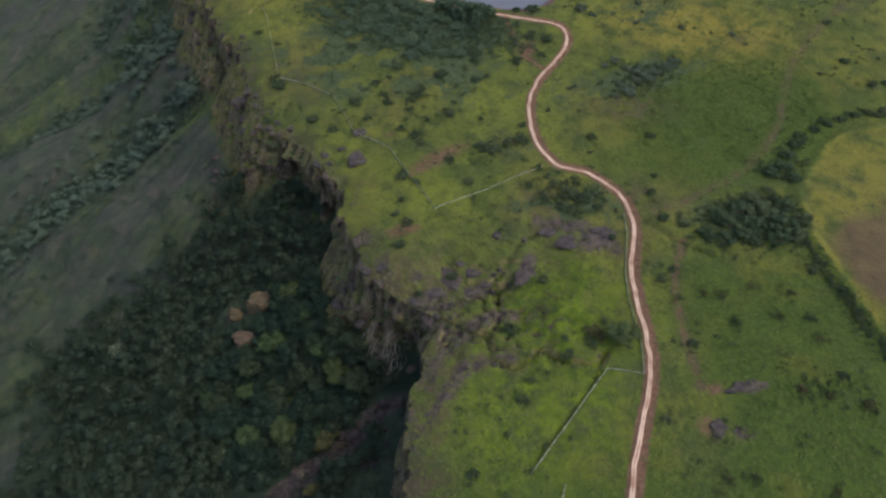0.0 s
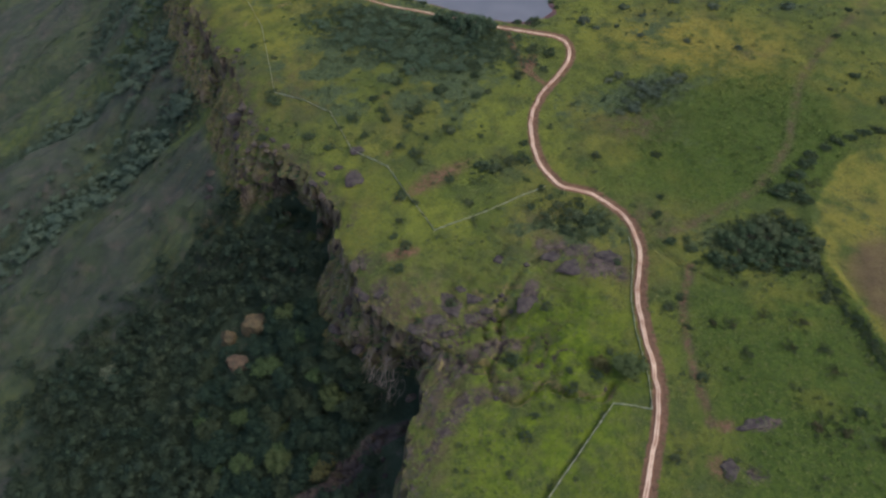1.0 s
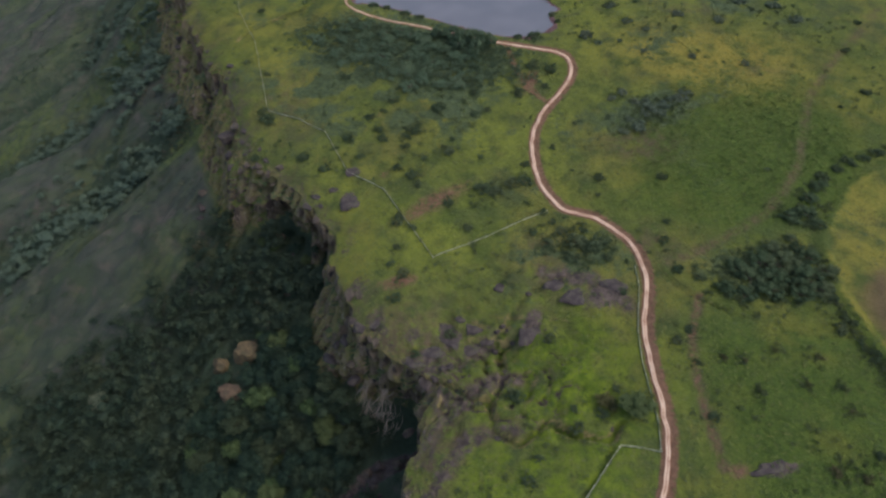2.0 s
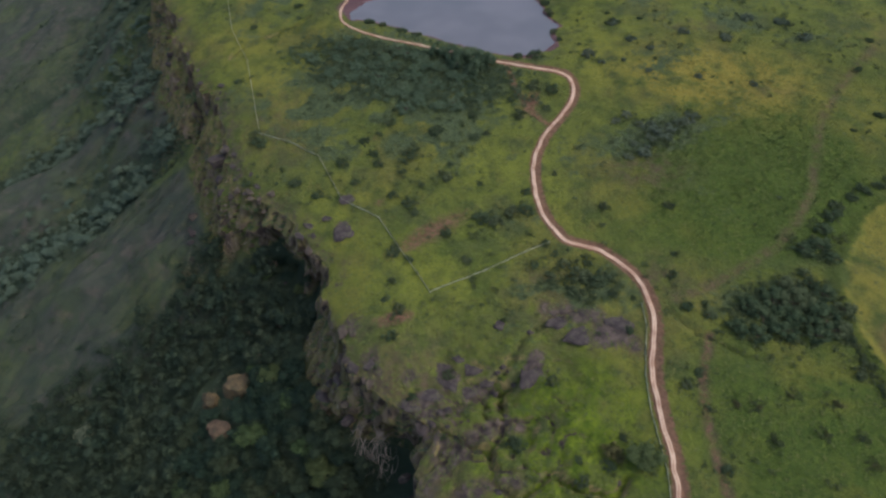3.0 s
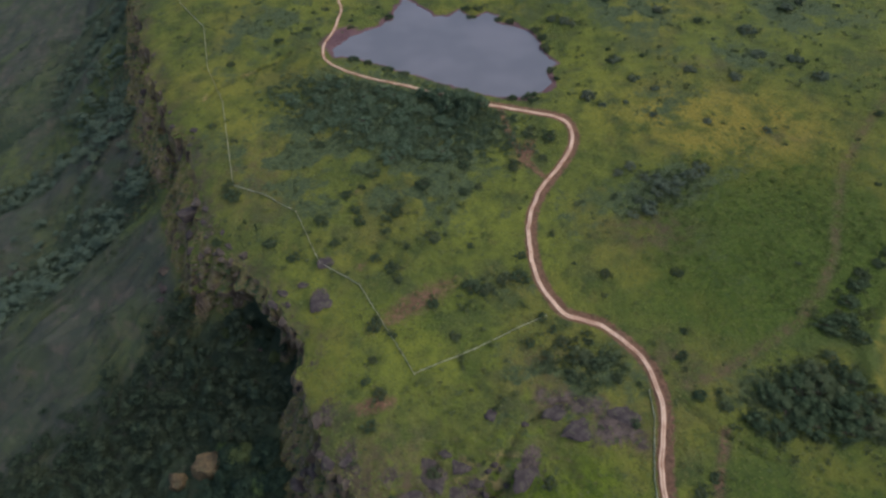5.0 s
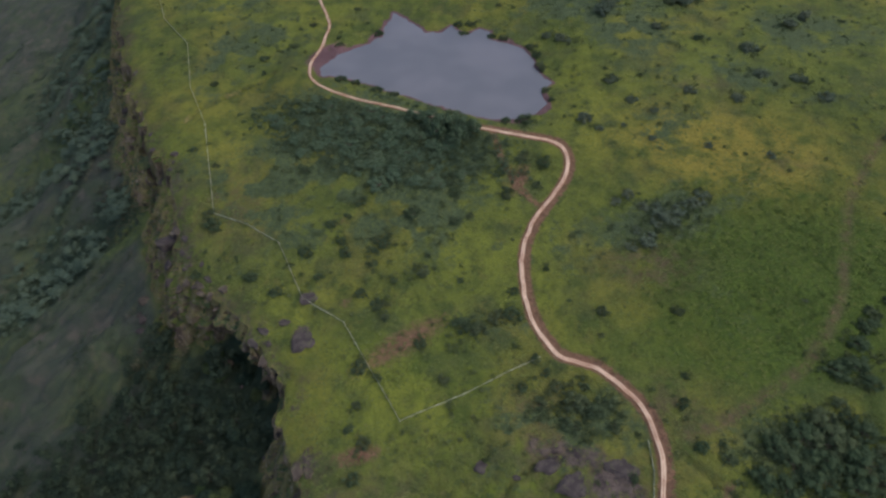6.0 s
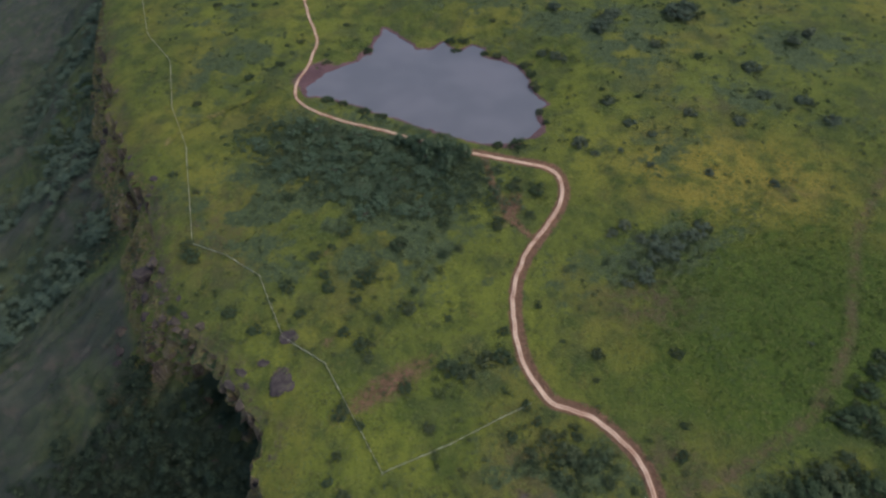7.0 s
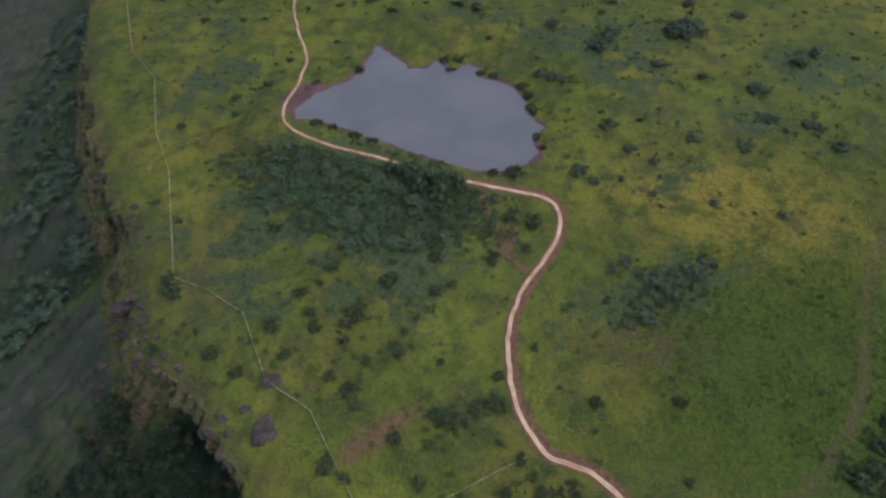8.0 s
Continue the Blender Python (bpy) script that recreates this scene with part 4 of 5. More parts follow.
plant([YELLOW_TREE_B], rng, -42.6, 64, 3.0, 0.9)

# Clumps beyond the pond.
FAR_KINDS = [plant_kind("tree", 270 + k, "low tree", LEAF_GREY_HAZED, "grey-green low tree in a clump beyond the pond", "tree", "trees beyond the pond") for k in range(2)]
for x, y, r in ((75.8, 312, 4.6), (82, 322, 4.2), (79, 317, 3.8), (108, 322, 5), (114, 326, 5), (112, 319, 4.4), (60, 330, 3.4), (30, 345, 3.6), (22, 350, 3.2), (96, 300, 2.6), (150, 300, 3.6), (158, 306, 3.6), (120, 345, 3.4)):
    plant(FAR_KINDS, rng, x, y, r, 0.8)

# Hedge along the field's bund.
for k in range(24):
    t = k / 23
    y = 131 - 54 * t
    x = float(np.interp(y, (76, 84, 99.4, 118.4, 131), (113.8, 112, 110, 108.2, 108.5))) - rng.uniform(0.5, 2.2)
    plant(SHRUBS, rng, x, y + rng.uniform(-0.8, 0.8), rng.uniform(0.8, 1.7), 1.0, "dark shrub in a hedge along the field's bund", "shrubs of the hedge")

for x, y, r in ((118, 159, 1.9), (122.5, 163.5, 2.3), (128, 167, 2.0), (133, 169.6, 2.4), (138.5, 171.5, 2.1), (144, 173.4, 2.5), (150, 174.6, 2.0), (156, 175.5, 2.4), (163, 176.5, 2.2), (170, 177.5, 2.5)):
    plant(SHRUBS, rng, x, y + rng.uniform(-0.6, 0.6), r, 0.8, "dark shrub in a hedge along the field's bund", "shrubs of the hedge")

# Thicket of small trees below the pond's bank.
BANK_KINDS = [plant_kind("tree", 290 + k, "low tree", LEAF_BANK, "dark bushy tree in the thicket below the pond", "tree", "trees below the pond") for k in range(3)]
made = 0
while made < 104:
    x, y = rng.uniform(-62, 34), rng.uniform(214, 268)
    if bell(x, y, -14, 241, 46, 18, -19) * (0.45 + 1.1 * fbm(x / 9, y / 9, 91, 2)) < 0.3 + 0.4 * rng.random() or off_line(np.array([x]), np.array([y]), ROAD_FAR)[0] < 4.5:
        continue
    plant(BANK_KINDS, rng, x, y, rng.uniform(1.4, 3.4), rng.uniform(0.4, 0.65))
    made += 1
for x, y, r in ((18.6, 238.8, 3.4), (15, 240.2, 3.8), (11.4, 241.6, 3.9), (7.6, 243.2, 3.6), (4, 245, 3.2), (0.4, 246.8, 2.8), (-3.4, 248.2, 2.5), (13, 236, 3.6), (6, 239, 3.4)):
    plant(BANK_KINDS, rng, x, y, r, 1.5)

# Loose shrubs over the plateau.
made = 0
road_all = np.vstack([curve_points(ROAD, 2), curve_points(ROAD_FAR, 2)])
while made < 130:
    x, y = rng.uniform(-120, 190), rng.uniform(45, 400)
    if x < float(rim(y)) + 4 or inside(np.array([x]), np.array([y]), FIELD)[0] or float(shore_distance(np.array([x]), np.array([y]))[0]) < 4:
        continue
    if off_line(np.array([x]), np.array([y]), road_all)[0] < 4.5:
        continue
    if bell(x, y, 102, 188, 34, 32) > 0.35:
        continue
    wanted = 0.16 + 0.9 * ramp(0.45, 0.7, fbm(x / 24, y / 24, 92, 3)) + 0.5 * bell(x, y, -5, 205, 40, 22)
    if rng.random() > wanted:
        continue
    plant(SHRUBS, rng, x, y, rng.uniform(0.7, 2.2), rng.uniform(0.8, 1.05))
    made += 1

# Wood on the slopes below the cliff.
spots = []
for gy in np.arange(-60, 460, 4.1):
    for gx in np.arange(-250, 5, 4.1):
        x, y = gx + rng.uniform(-2.1, 2.1), gy + rng.uniform(-2.1, 2.1)
        u = x - float(rim(y))
        hole = inside(np.array([x]), np.array([y]), ALCOVES[0])[0] and off_line(np.array([x]), np.array([y]), ALCOVES[0][:14])[0] > 1
        if (u > -float(cliff_width(y)) - 0.5 and not hole) or u < -200:
            continue
        p = -0.53 * x + 0.85 * y
        thick = 1.15 * ramp(226, 176, p + 26 * (fbm(x / 22, y / 22, 93, 3) - 0.5)) * ramp(-178, -140, u)
        q = float(spur(x, y))
        thick = max(thick, 0.9 * hole, 0.9 * ramp(-44, -20, u) * ramp(182, 165, y), 0.95 * bell(q, 0, 257, 0, 9, 1), 0.85 * bell(q, 0, 310, 0, 8, 1), 0.8 * bell(q, 0, 358, 0, 9, 1), 0.6 * bell(q, 0, 391, 0, 9, 1), 0.75 * ramp(-75, -45, u) * ramp(268, 290, y) * ramp(0.38, 0.6, fbm(q / 9, (x + y) / 40, 99, 3)))
        if bell(x, y, -24, 57, 9, 14) > 0.4 or off_line(np.array([x]), np.array([y]), STREAM)[0] < 4.5:
            continue
        if rng.random() < thick and min(math.hypot(x + 72, y - 131), math.hypot(x + 82.5, y - 128), math.hypot(x + 74.5, y - 117)) > 6.2:
            spots.append((math.hypot(x + 60, y - 105), x, y))
spots.sort()
for k, (_, x, y) in enumerate(spots[:165]):
    plant(FRESH if rng.random() < 0.13 + 0.25 * bell(x, y, -85, 160, 16, 22) else TREES, rng, x, y, 2.6 + 3.0 * rng.random() ** 1.6, rng.uniform(0.7, 1.0))

# Trees on the alcove's floor, under the brow.
for x, y, r, z in ((-62.4, 171.4, 2.6, -43.2), (-67.7, 175.6, 2.4, -42.6), (-57, 167.2, 2.8, -42.8), (-52.4, 161.2, 2.4, -42.8), (-60.6, 174.2, 2.2, -41.6), (-55.6, 170.6, 2.4, -42.2), (-65, 169.5, 2.9, -44.2), (-70.5, 172, 2.7, -45)):
    plant(FRESH if rng.random() < 0.3 else TREES, rng, x, y, r, 0.8, z=z)


def joined_plants(name, places, seed, kind, material, label, category, leaves_each=46, flat=1.0):
    """Many plants nobody could count, as one mesh."""
    r2 = np.random.default_rng(seed)
    sets = []
    for k in range(6):
        lobes = lobes_of(seed + k, 5, 0.6, *((0.8, 1.3) if kind == "tree" else (0.25, 0.5)), 0.34, 0.52)
        core, tris = core_blob(r2, lobes[:3], 0.8)
        leaves = leaf_cloud(r2, lobes, 110 if kind == "tree" else leaves_each, 0.12 if kind == "tree" else 0.2)
        faces = tris + (np.arange(len(leaves)).reshape(-1, 4) + len(core)).tolist() if kind == "tree" else np.arange(len(leaves)).reshape(-1, 4).tolist()
        sets.append((np.vstack([core, leaves]) if kind == "tree" else leaves, faces))
    xy = np.array([p[:2] for p in places])
    z = height(xy[:, 0], xy[:, 1])
    verts, faces, off = [], [], 0
    for (x, y, r), h in zip(places, z):
        pts, fs = sets[int(r2.integers(6))]
        t = r2.random() * 6.283
        c, s = math.cos(t), math.sin(t)
        v = pts * (r, r, r * flat)
        verts.append(np.stack([x + c * v[:, 0] - s * v[:, 1], y + s * v[:, 0] + c * v[:, 1], h - 0.1 * r + v[:, 2]], -1))
        faces += [[i + off for i in f] for f in fs]
        off += len(pts)
    ob = place_mesh(name, np.vstack(verts), faces, material)
    return tagged(ob, label, category, kind="stuff")


rest = [(x, y, float(2.3 + 3.0 * rng.random() ** 1.6)) for _, x, y in spots[165:]]
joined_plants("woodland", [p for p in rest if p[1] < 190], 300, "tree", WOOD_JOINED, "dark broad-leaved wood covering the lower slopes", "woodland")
# The farther wood takes the leaves with haze in their colour.
joined_plants("woodland", [p for p in rest if p[1] >= 190], 306, "tree", GULLY_HAZED, "bushy wood filling the gullies, distance haze in its leaf colour", "woodland", flat=0.62)


def scatter(n, wanted, x0, x1, y0, y1, r0, r1, seed):
    r2 = np.random.default_rng(seed)
    x, y = r2.uniform(x0, x1, n), r2.uniform(y0, y1, n)
    keep = r2.random(n) < wanted(x, y)
    return np.stack([x, y, r2.uniform(r0, r1, n)], -1)[keep]


def plateau_scrub(x, y):
    u = x - rim(y)
    w = 0.04 + 0.45 * ramp(0.5, 0.7, fbm(x / 15, y / 15, 94, 4)) + 0.75 * bushland(x, y)
    w = w * (1 - 0.85 * bell(x, y, 102, 188, 36, 34))
    w = np.maximum(w, 1.0 * bell(x, y, -14, 241, 46, 19, -19))
    w = np.maximum(w, np.maximum(bell(x, y, 90, 126, 18, 11), 0.9 * bell(x, y, 42, 138, 13, 8)))
    w = np.maximum(w, 0.7 * np.maximum(bell(x, y, 112, 148, 12, 8), bell(x, y, -40, 222, 18, 8)))
    w = np.maximum(w, 0.6 * bell(x, y, 28, 121, 26, 14) * ramp(0.4, 0.6, fbm(x / 5, y / 5, 131, 3)))
    near_ditch = np.minimum.reduce([off_line(x, y, d) for d in DITCHES])
    w = np.maximum(w, 0.8 * ramp(3, 0.6, near_ditch))
    clear = (u > 1) * (shore_distance(x, y) > 1.5) * (off_line(x, y, road_all) > 2.6) * ~inside(x, y, FIELD)
    return w * clear


def dense_scrub(x, y):
    w = np.maximum(bell(x, y, -14, 241, 46, 17, -19), np.maximum(bell(x, y, 91, 124, 18, 11), 0.9 * bell(x, y, 42, 140, 13, 8)))
    w = np.maximum(w, np.maximum(0.5 * bell(x, y, 112, 148, 12, 8), 0.5 * bell(x, y, 75, 198, 16, 10, 30)))
    return ramp(0.15, 0.6, w * (0.6 + 0.8 * fbm(x / 7, y / 7, 125, 3))) * (off_line(x, y, road_all) > 3.0) * (shore_distance(x, y) > 1.5) * ~inside(x, y, FIELD)


low = scatter(13500, plateau_scrub, -150, 210, 40, 420, 0.4, 1.35, 11).tolist()
low += scatter(2600, dense_scrub, 25, 130, 105, 215, 0.6, 1.6, 17).tolist()
joined_plants("scrub", scatter(5600, dense_scrub, -70, 45, 205, 275, 0.7, 1.7, 16).tolist(), 326, "shrub", BANK_JOINED, "soft blue-green bushes filling the thicket below the pond", "scrub", 30)
# seedlings round the larger plants
for x, y, r in [p for p in stands if p[0] > float(rim(p[1])) + 3]:
    tangle = x > 60 and y < 112
    for k in range(16 if tangle else 4):
        t, d = rng.uniform(0, 6.283), r * (rng.uniform(0.5, 3.2) if tangle else rng.uniform(0.7, 1.6))
        px, py = x + d * math.cos(t), y + d * math.sin(t)
        if off_line(np.array([px]), np.array([py]), road_all)[0] > 2.2 and float(shore_distance(np.array([px]), np.array([py]))[0]) > 1:
            low.append((px, py, rng.uniform(0.35, 0.8) if tangle else r * rng.uniform(0.2, 0.5)))
joined_plants("scrub", low, 320, "shrub", SCRUB_JOINED, "low dark green scrub dotted over the grass", "scrub", 30)


def herb_field(x, y):
    w = ramp(0.3, 0.7, bell(x, y, 98, 184, 42, 38)) * (0.35 + 0.9 * ramp(0.35, 0.6, fbm(x / 7, y / 7, 99, 3))) * (1 - 0.8 * bell(x, y, 66, 184, 12, 10))
    w = np.maximum(w, 0.4 * ramp(62, 78, x) * ramp(112, 95, y) * ramp(0.5, 0.65, fbm(x / 9, y / 9, 90, 3)))
    return w * (off_line(x, y, road_all) > 2.5) * (off_line(x, y, curve_points(TRACK_EAST, 3)) > 1.4) * ~inside(x, y, FIELD)


HERB_LEAVES = leaf_material("herb_leaves", (0.066, 0.110, 0.032), (0.104, 0.156, 0.044), (0.090, 0.134, 0.040), joined=True)
joined_plants("herbs", scatter(9000, herb_field, 55, 150, 45, 228, 0.35, 0.8, 15).tolist(), 340, "shrub", HERB_LEAVES, "rank leafy green herbs filling the pasture", "herbs", 20)


def slope_scrub(x, y):
    u = x - rim(y)
    q = spur(x, y)
    w = 0.17 + 0.55 * ramp(0.5, 0.7, fbm(x / 16, y / 16, 95, 3)) + 0.6 * bell(q, 0, 257, 0, 12, 1) + 0.5 * bell(q, 0, 310, 0, 10, 1) - 0.25 * bell(q, 0, 214, 0, 14, 1) - 0.25 * bell(q, 0, 287, 0, 8, 1)
    return np.clip(w, 0, 1) * (u < -6) * (u > -260)


joined_plants("scrub", scatter(24000, slope_scrub, -330, 0, 40, 480, 0.6, 1.9, 12).tolist(), 330, "shrub", SLOPE_JOINED, "dark scrub on the steep slopes below the cliff", "scrub", 26)


def tuft_material():
    m = Mat("grass_tufts", 0.9, spec=0.1)
    pick = m.island()
    col = m.mix(m.step(pick, 0.0, 0.6), (0.078, 0.104, 0.034), (0.120, 0.146, 0.040))
    col = m.mix(m.step(pick, 0.75, 1.0), col, (0.150, 0.155, 0.05))
    return m.done(col)


def build_tufts():
    def wanted(x, y):
        u = x - rim(y)
        w = 0.35 + 0.5 * ramp(0.4, 0.65, fbm(x / 12, y / 12, 96, 3))
        w = np.maximum(w, bell(x, y, 98, 190, 38, 34))
        return w * (u > 0.5) * (shore_distance(x, y) > 2) * (off_line(x, y, road_all) > 1.9) * ~inside(x, y, FIELD)

    p = scatter(60000, wanted, -130, 170, 40, 260, 0.22, 0.5, 13)
    n, blades = len(p), 5
    r2 = np.random.default_rng(14)
    z = height(p[:, 0], p[:, 1])
    t = r2.random((n, 1)) * 6.283 + np.arange(blades) * 6.283 / blades + r2.normal(0, 0.3, (n, blades))
    tall = p[:, 2, None] * r2.uniform(0.25, 0.7, (n, blades))
    reach = p[:, 2, None] * r2.uniform(0.7, 1.2, (n, blades))
    foot = np.stack([p[:, 0], p[:, 1], z - 0.05], -1)[:, None]
    one = np.stack([p[:, 0, None] + reach * np.cos(t - 0.35), p[:, 1, None] + reach * np.sin(t - 0.35), z[:, None] + tall * 0.8], -1)
    two = np.stack([p[:, 0, None] + reach * np.cos(t + 0.35), p[:, 1, None] + reach * np.sin(t + 0.35), z[:, None] + tall], -1)
    verts = np.concatenate([foot, one, two], 1).reshape(-1, 3)
    base = np.arange(n)[:, None] * (1 + 2 * blades)
    tri = np.stack([base + 0 * np.arange(blades), base + 1 + np.arange(blades), base + 1 + blades + np.arange(blades)], -1).reshape(-1, 3)
    return tagged(place_mesh("grass_tufts", verts, tri, tuft_material()), "rank green grass tufts over the plateau", "grass", kind="stuff")


build_tufts()


# ---- rocks ----
def rock_material(name, dark, light, stain):
    m = Mat(name, 0.9, spec=0.2)
    big, fine = m.noise(2.5, 4, 0.6), m.noise(0.5, 5, 0.65)
    col = m.mix(m.step(big, 0.35, 0.65), dark, light)
    col = m.mix(m.step(fine, 0.5, 0.75), col, tuple(0.55 * c for c in dark))
    col = m.mix(m.math("MULTIPLY", m.step(m.noise(1.4, 3), 0.55, 0.7), 0.6), col, stain)
    m.bump(m.math("ADD", big, fine), 0.8, 0.25)
    return m.done(col)


BASALT = rock_material("basalt", (0.046, 0.038, 0.035), (0.086, 0.070, 0.062), (0.10, 0.10, 0.05))
TAN_ROCK = rock_material("tan_rock", (0.082, 0.064, 0.036), (0.158, 0.116, 0.056), (0.075, 0.085, 0.036))
RED_ROCK = rock_material("red_rock", (0.078, 0.056, 0.036), (0.130, 0.090, 0.052), (0.07, 0.075, 0.04))


def rock(name, seed, x, y, rx, ry, rz, turn, material, label, category, sink=0.4, flat=0.0, group="", ragged=0.0):
    """A weathered block: a cut and roughened lump, its base in the ground."""
    bm = bmesh.new()
    bmesh.ops.create_icosphere(bm, subdivisions=4, radius=1)
    r2 = random.Random(seed)
    shift = Vector((r2.random() * 40, r2.random() * 40, r2.random() * 40))
    cuts = [(Vector((r2.uniform(-1, 1), r2.uniform(-1, 1), r2.uniform(-0.4, 0.9))).normalized(), r2.uniform(0.6, 0.85)) for _ in range(9)]
    for v in bm.verts:
        for n, d in cuts:
            over = v.co.dot(n) - d
            if over > 0:
                v.co -= n * over * 0.9
        if flat and v.co.z > flat:
            v.co.z = flat + 0.12 * (v.co.z - flat)
        v.co *= 1 + 0.16 * noise.noise(v.co * 1.7 + shift) + 0.07 * noise.noise(v.co * 5 + shift)
        if ragged:
            out = 1 + ragged * (noise.noise(Vector((v.co.x, v.co.y, 0)) * 1.3 + shift) + 0.6 * noise.noise(Vector((v.co.x, v.co.y, 0)) * 3.1 + shift))
            v.co.x, v.co.y = v.co.x * out, v.co.y * out
        v.co = Vector((v.co.x * rx, v.co.y * ry, v.co.z * rz))
    me = bpy.data.meshes.new(name)
    bm.to_mesh(me)
    bm.free()
    me.materials.append(material)
    ob = new(name, me)
    z = float(height(x, y))
    ob.matrix_basis = pose(x, y, z + rz * (1 - 2 * sink) * 0.5, 0, 0, turn)
    return tagged(ob, label, category, group)


rock("boulder", 1, -71.7, 131, 6.0, 4.2, 5.2, 25, TAN_ROCK, "large tan flat-topped boulder among dark trees", "boulder", 0.12, 0.5, "", 0.3)
rock("boulder", 2, -81.6, 128.2, 2.8, 3.6, 4.6, 60, TAN_ROCK, "upright tan boulder beside a larger block", "boulder", 0.12, 0.0, "", 0.3)
rock("boulder", 3, -75, 117.4, 5.2, 4.0, 5.0, -20, RED_ROCK, "reddish boulder half hidden by trees", "boulder", 0.12, 0.5, "", 0.3)
rock("boulder", 4, -70.5, 124.5, 3.2, 2.4, 3.2, 10, TAN_ROCK, "small tan boulder below a larger one", "boulder", 0.2)
rock("boulder", 5, -85.5, 207.6, 4.6, 2.8, 3.0, 25, BASALT, "dark overhanging basalt block on the cliff edge", "boulder", 0.3, 0.5)
rock("boulder", 6, -30.5, 123.5, 3.0, 2.4, 2.6, 15, RED_ROCK, "reddish weathered block on top of the cliff", "boulder", 0.4)
for k, (x, y, rx, ry, turn) in enumerate(((-32, 163.6, 3.1, 4.8, -10), (-32, 177.4, 2.5, 2.2, 30), (1.5, 115, 3.4, 4.2, 10), (8.2, 115.8, 2.6, 2.6, 40), (25.2, 114, 3.0, 5.2, -35), (16.2, 127.4, 1.8, 1.9, 0), (38.6, 122, 5.0, 2.6, 10), (50, 125, 4.0, 2.4, -10), (74.5, 70.4, 4.6, 1.8, 14), (65, 59.6, 2.2, 2.4, 0), (7, 110, 4.5, 1.8, 25), (-38.5, 170, 1.8, 1.6, 0), (-3.5, 108.5, 3.2, 1.9, 20), (12.5, 112.5, 2.4, 1.6, 35), (-9, 105.5, 2.8, 1.8, -10), (4.5, 119, 1.9, 1.4, 0), (33, 126.5, 3.2, 1.7, 15))):
    rock("rock_slab", 20 + k, x, y, rx * 1.1, ry * 1.1, 0.8, turn, BASALT, "bare dark grey rock slab flush with the grass", "rock slab", 0.42, 0.25, "rock slabs in the grass", 0.3)
CRAG = rock_material("crag", (0.060, 0.048, 0.038), (0.125, 0.098, 0.068), (0.09, 0.10, 0.045))
r3 = random.Random(9)
for k in range(46):
    y = r3.choice((r3.uniform(70, 125), r3.uniform(150, 215), r3.uniform(60, 300)))
    x = float(rim(y)) - r3.uniform(6, 28)
    s = r3.uniform(0.7, 2.3)
    rock("boulder", 60 + k, x, y, s * r3.uniform(0.8, 1.4), s, s * r3.uniform(0.6, 1.1), r3.uniform(0, 360), r3.choice((BASALT, BASALT, CRAG)), "fallen rock lodged on the cliff", "boulder", 0.4, 0.0, "fallen rocks below the cliff")
for k in range(26):
    line = DITCHES[r3.choice((1, 1, 2, 4))]
    a = r3.randrange(len(line) - 1)
    t = r3.random()
    x, y = (line[a][i] + t * (line[a + 1][i] - line[a][i]) + r3.uniform(-1.6, 1.6) for i in (0, 1))
    s = r3.uniform(0.4, 1.1)
    rock("boulder", 120 + k, x, y, s * 1.3, s, s * 0.7, r3.uniform(0, 360), BASALT, "small dark stone beside a narrow gully", "boulder", 0.45, 0.0, "stones along the gullies")

for k in range(46):
    y = r3.choice((r3.uniform(182, 212), r3.uniform(160, 200), r3.uniform(100, 135), r3.uniform(225, 300)))
    x = float(rim(y)) + r3.uniform(-5, 9) * r3.random()
    s = r3.uniform(0.7, 2.1)
    rock("rock_outcrop", 230 + k, x, y, s * r3.uniform(1.0, 1.7), s, s * 0.7, r3.uniform(0, 360), r3.choice((BASALT, CRAG)), "weathered brown rock outcrop on the cliff's brow", "rock", 0.45, 0.35, "rock outcrops along the brow", 0.25)
stream = curve_points(STREAM, 1.0)
for k in range(44):
    x, y = stream[r3.randrange(4, len(stream))]
    s = r3.uniform(0.6, 2.0)
    rock("boulder", 160 + k, x + r3.uniform(-4, 4), y + r3.uniform(-4, 4), s * 1.2, s, s * 0.8, r3.uniform(0, 360), r3.choice((BASALT, BASALT, CRAG)), "dark stone in the stream bed below the cave", "boulder", 0.35, 0.0, "stones of the stream bed")



# ---- dry roots hanging over the cave ----
def hanging_roots(seed, count):
    """Pale wiggly roots that creep down the rock from the brow, as one mesh."""
    r2 = np.random.default_rng(seed)
    verts, faces = [], []
    for k in range(count):
        x = -26 + 11 * r2.random()
        y = 106.5 - 0.6 * (x + 26) + r2.uniform(-1.5, 3.5)
        z = float(height(x, y)) + 0.5
        way, wide = r2.normal(-2.1, 0.5), r2.uniform(0.05, 0.13)
        off = len(verts)
        steps = int(r2.integers(7, 13))
        for i in range(steps):
            r = wide * (1 - 0.7 * i / steps)
            verts += [(x + r * math.cos(a), y + r * math.sin(a), z + r * 0.6 * math.sin(a)) for a in (0, 1.571, 3.142, 4.712)]
            way += r2.normal(0, 0.45)
            x, y = x + 0.55 * math.cos(way), y + 0.55 * math.sin(way)
            z = max(z - r2.uniform(0.5, 1.3), float(height(x, y)) + 0.5)
        for i in range(steps - 1):
            a = off + 4 * i
            faces += [(a + j, a + (j + 1) % 4, a + 4 + (j + 1) % 4, a + 4 + j) for j in range(4)]
    m = Mat("dry_root", 0.9, spec=0.1)
    wood = m.done(m.mix(m.noise(0.5, 3), (0.22, 0.175, 0.13), (0.40, 0.33, 0.25)))
    return tagged(place_mesh("root_tangle", verts, faces, wood), "tangle of pale dry roots hanging over a dark cave", "roots")


hanging_roots(610, 60)


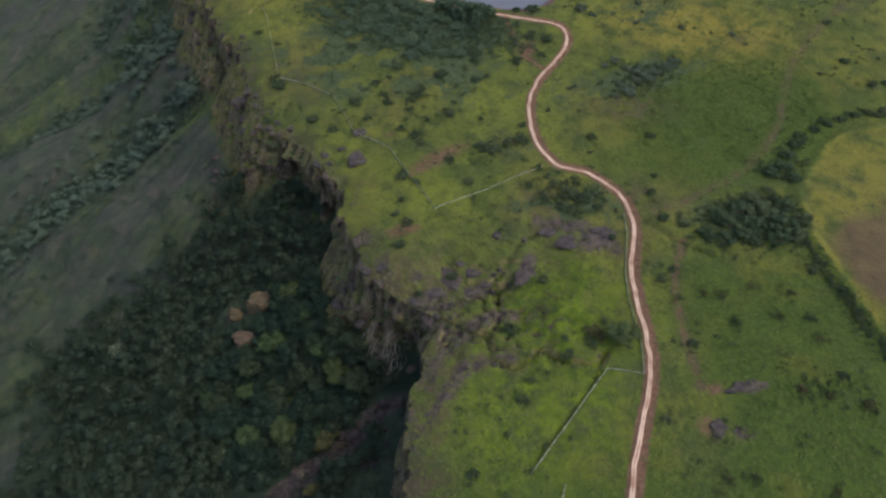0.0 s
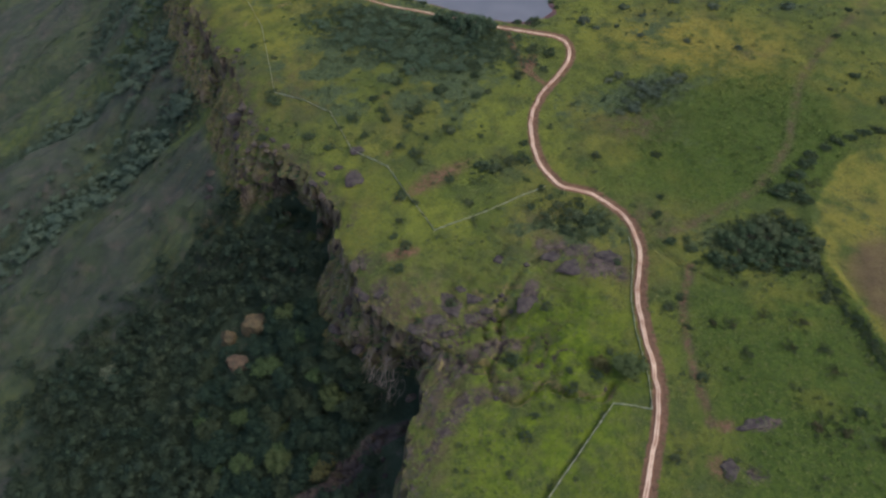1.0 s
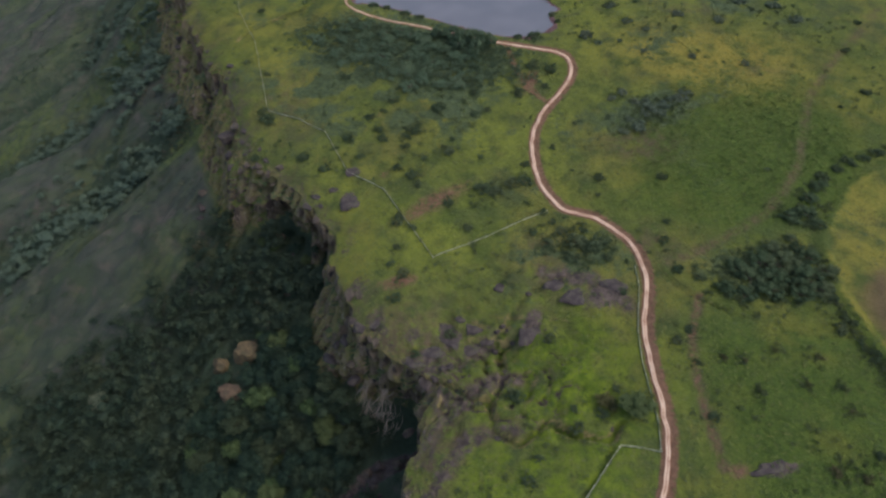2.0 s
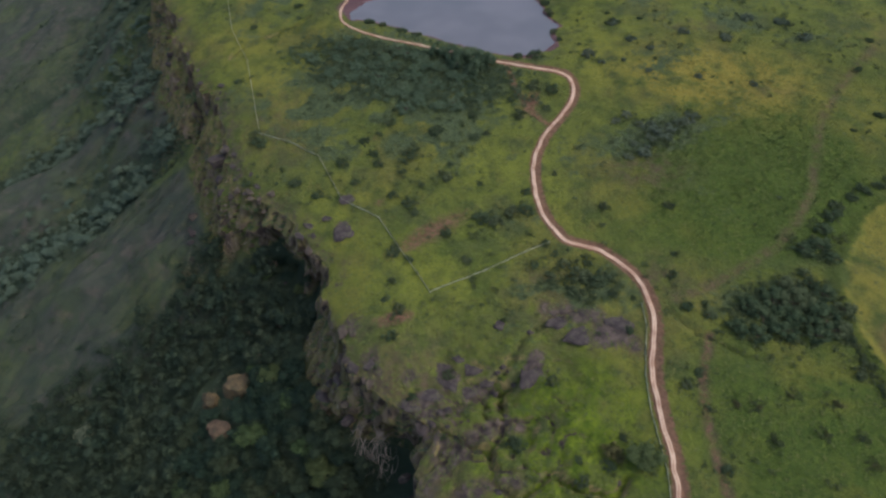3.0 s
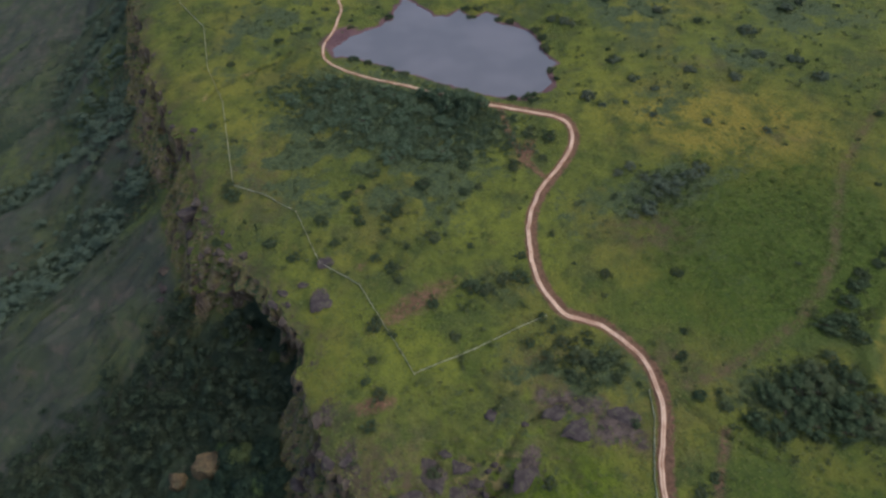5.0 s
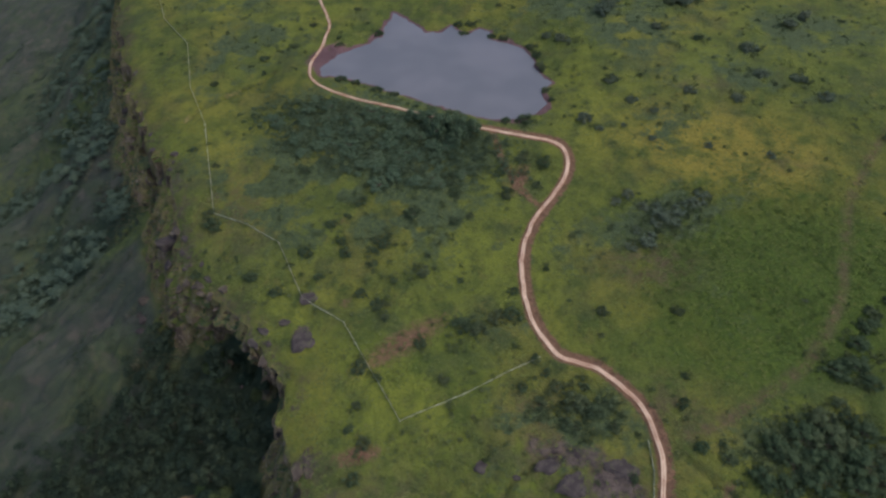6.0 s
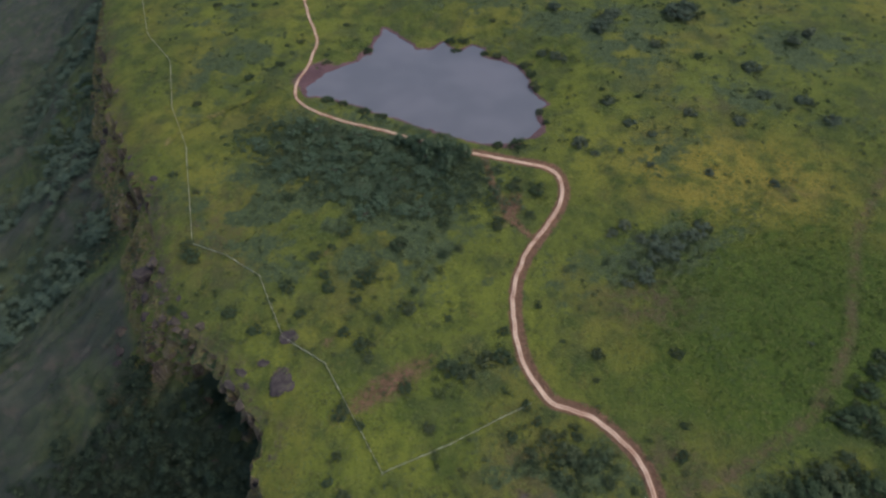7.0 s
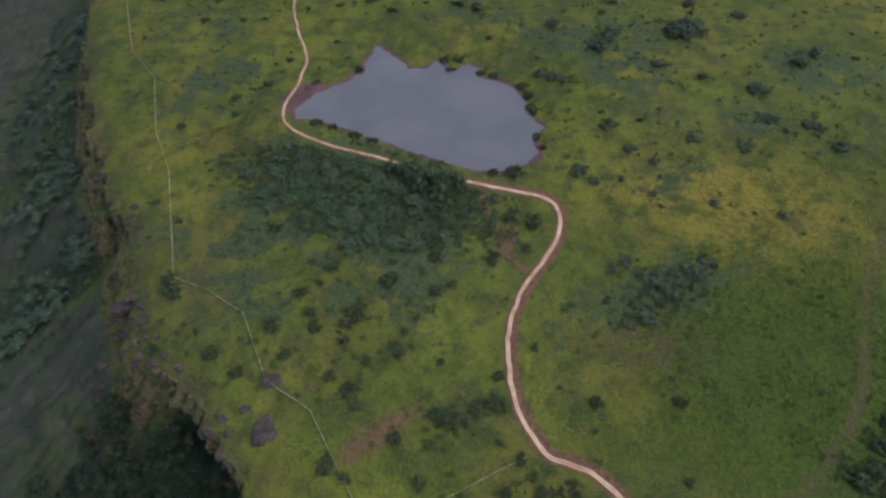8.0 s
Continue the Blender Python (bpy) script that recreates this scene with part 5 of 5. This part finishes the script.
# ---- dry stone walls ----
WALL_STONE = rock_material("wall_stone", (0.28, 0.30, 0.19), (0.44, 0.45, 0.31), (0.20, 0.25, 0.11))
WALLS = (
    ("long thin dry stone wall along the plateau edge", ((-139, 381), (-119, 331.7), (-102, 309), (-93, 278.5), (-82, 256.7), (-69, 212.6))),
    ("thin dry stone wall kinked across the pasture", ((-69, 212.6), (-57, 207.3), (-44.7, 198.8), (-34.1, 177.4), (-21, 168.5), (-3.8, 139.2))),
    ("low grown-over stone wall running to the dirt track", ((-3.8, 139.2), (13.1, 145.5), (33.2, 154.6))),
    ("straight pale stone wall beside a ditch in the grass", ((19.8, 50.5), (42.2, 77.6), (51.2, 75.6))),
    ("narrow stone wall running beside the dirt track", ((51.2, 75.6), (52.2, 84), (52, 93.2), (52.2, 101), (52.8, 109), (54.6, 117.4), (56.1, 124), (56.2, 131))),
    ("short end of a pale stone wall in the grass", ((27.4, 47.6), (25.8, 43), (24, 38))),
)


def stone_wall(seed, label, line, thick):
    r2 = np.random.default_rng(seed)
    verts, faces = [], []
    box = np.array([(-1, -1, -1), (1, -1, -1), (1, 1, -1), (-1, 1, -1), (-0.8, -0.8, 1), (0.8, -0.8, 1), (0.8, 0.8, 1), (-0.8, 0.8, 1)], float) / 2
    sides = [(3, 2, 1, 0), (4, 5, 6, 7), (0, 1, 5, 4), (1, 2, 6, 5), (2, 3, 7, 6), (3, 0, 4, 7)]
    for a, b in zip(line[:-1], line[1:]):
        a, b = np.array(a, float), np.array(b, float)
        d = (b - a) / np.linalg.norm(b - a)
        n = np.array([-d[1], d[0]])
        s = 0.0
        while s < np.linalg.norm(b - a):
            step = r2.uniform(0.35, 0.6)
            p = a + d * (s + step / 2)
            z = float(height(p[0], p[1]))
            for course in range(2):
                size = np.array([step * 1.05, thick * r2.uniform(0.16, 0.24), 0.26]) * (1 if course == 0 else 0.9)
                pts = box * size + r2.normal(0, 0.03, (8, 3))
                c = p + n * r2.normal(0, 0.05)
                off = len(verts)
                for q in pts:
                    xy = c + d * q[0] + n * q[1]
                    verts.append((xy[0], xy[1], z + 0.02 + 0.25 * course + 0.1 + q[2]))
                faces += [tuple(i + off for i in f) for f in sides]
            s += step
    return tagged(place_mesh("stone_wall", verts, faces, WALL_STONE), label, "stone wall")


for k, (label, line) in enumerate(WALLS):
    stone_wall(500 + k, label, line, (0.45, 0.6, 0.42, 0.85, 0.6, 0.75)[k])
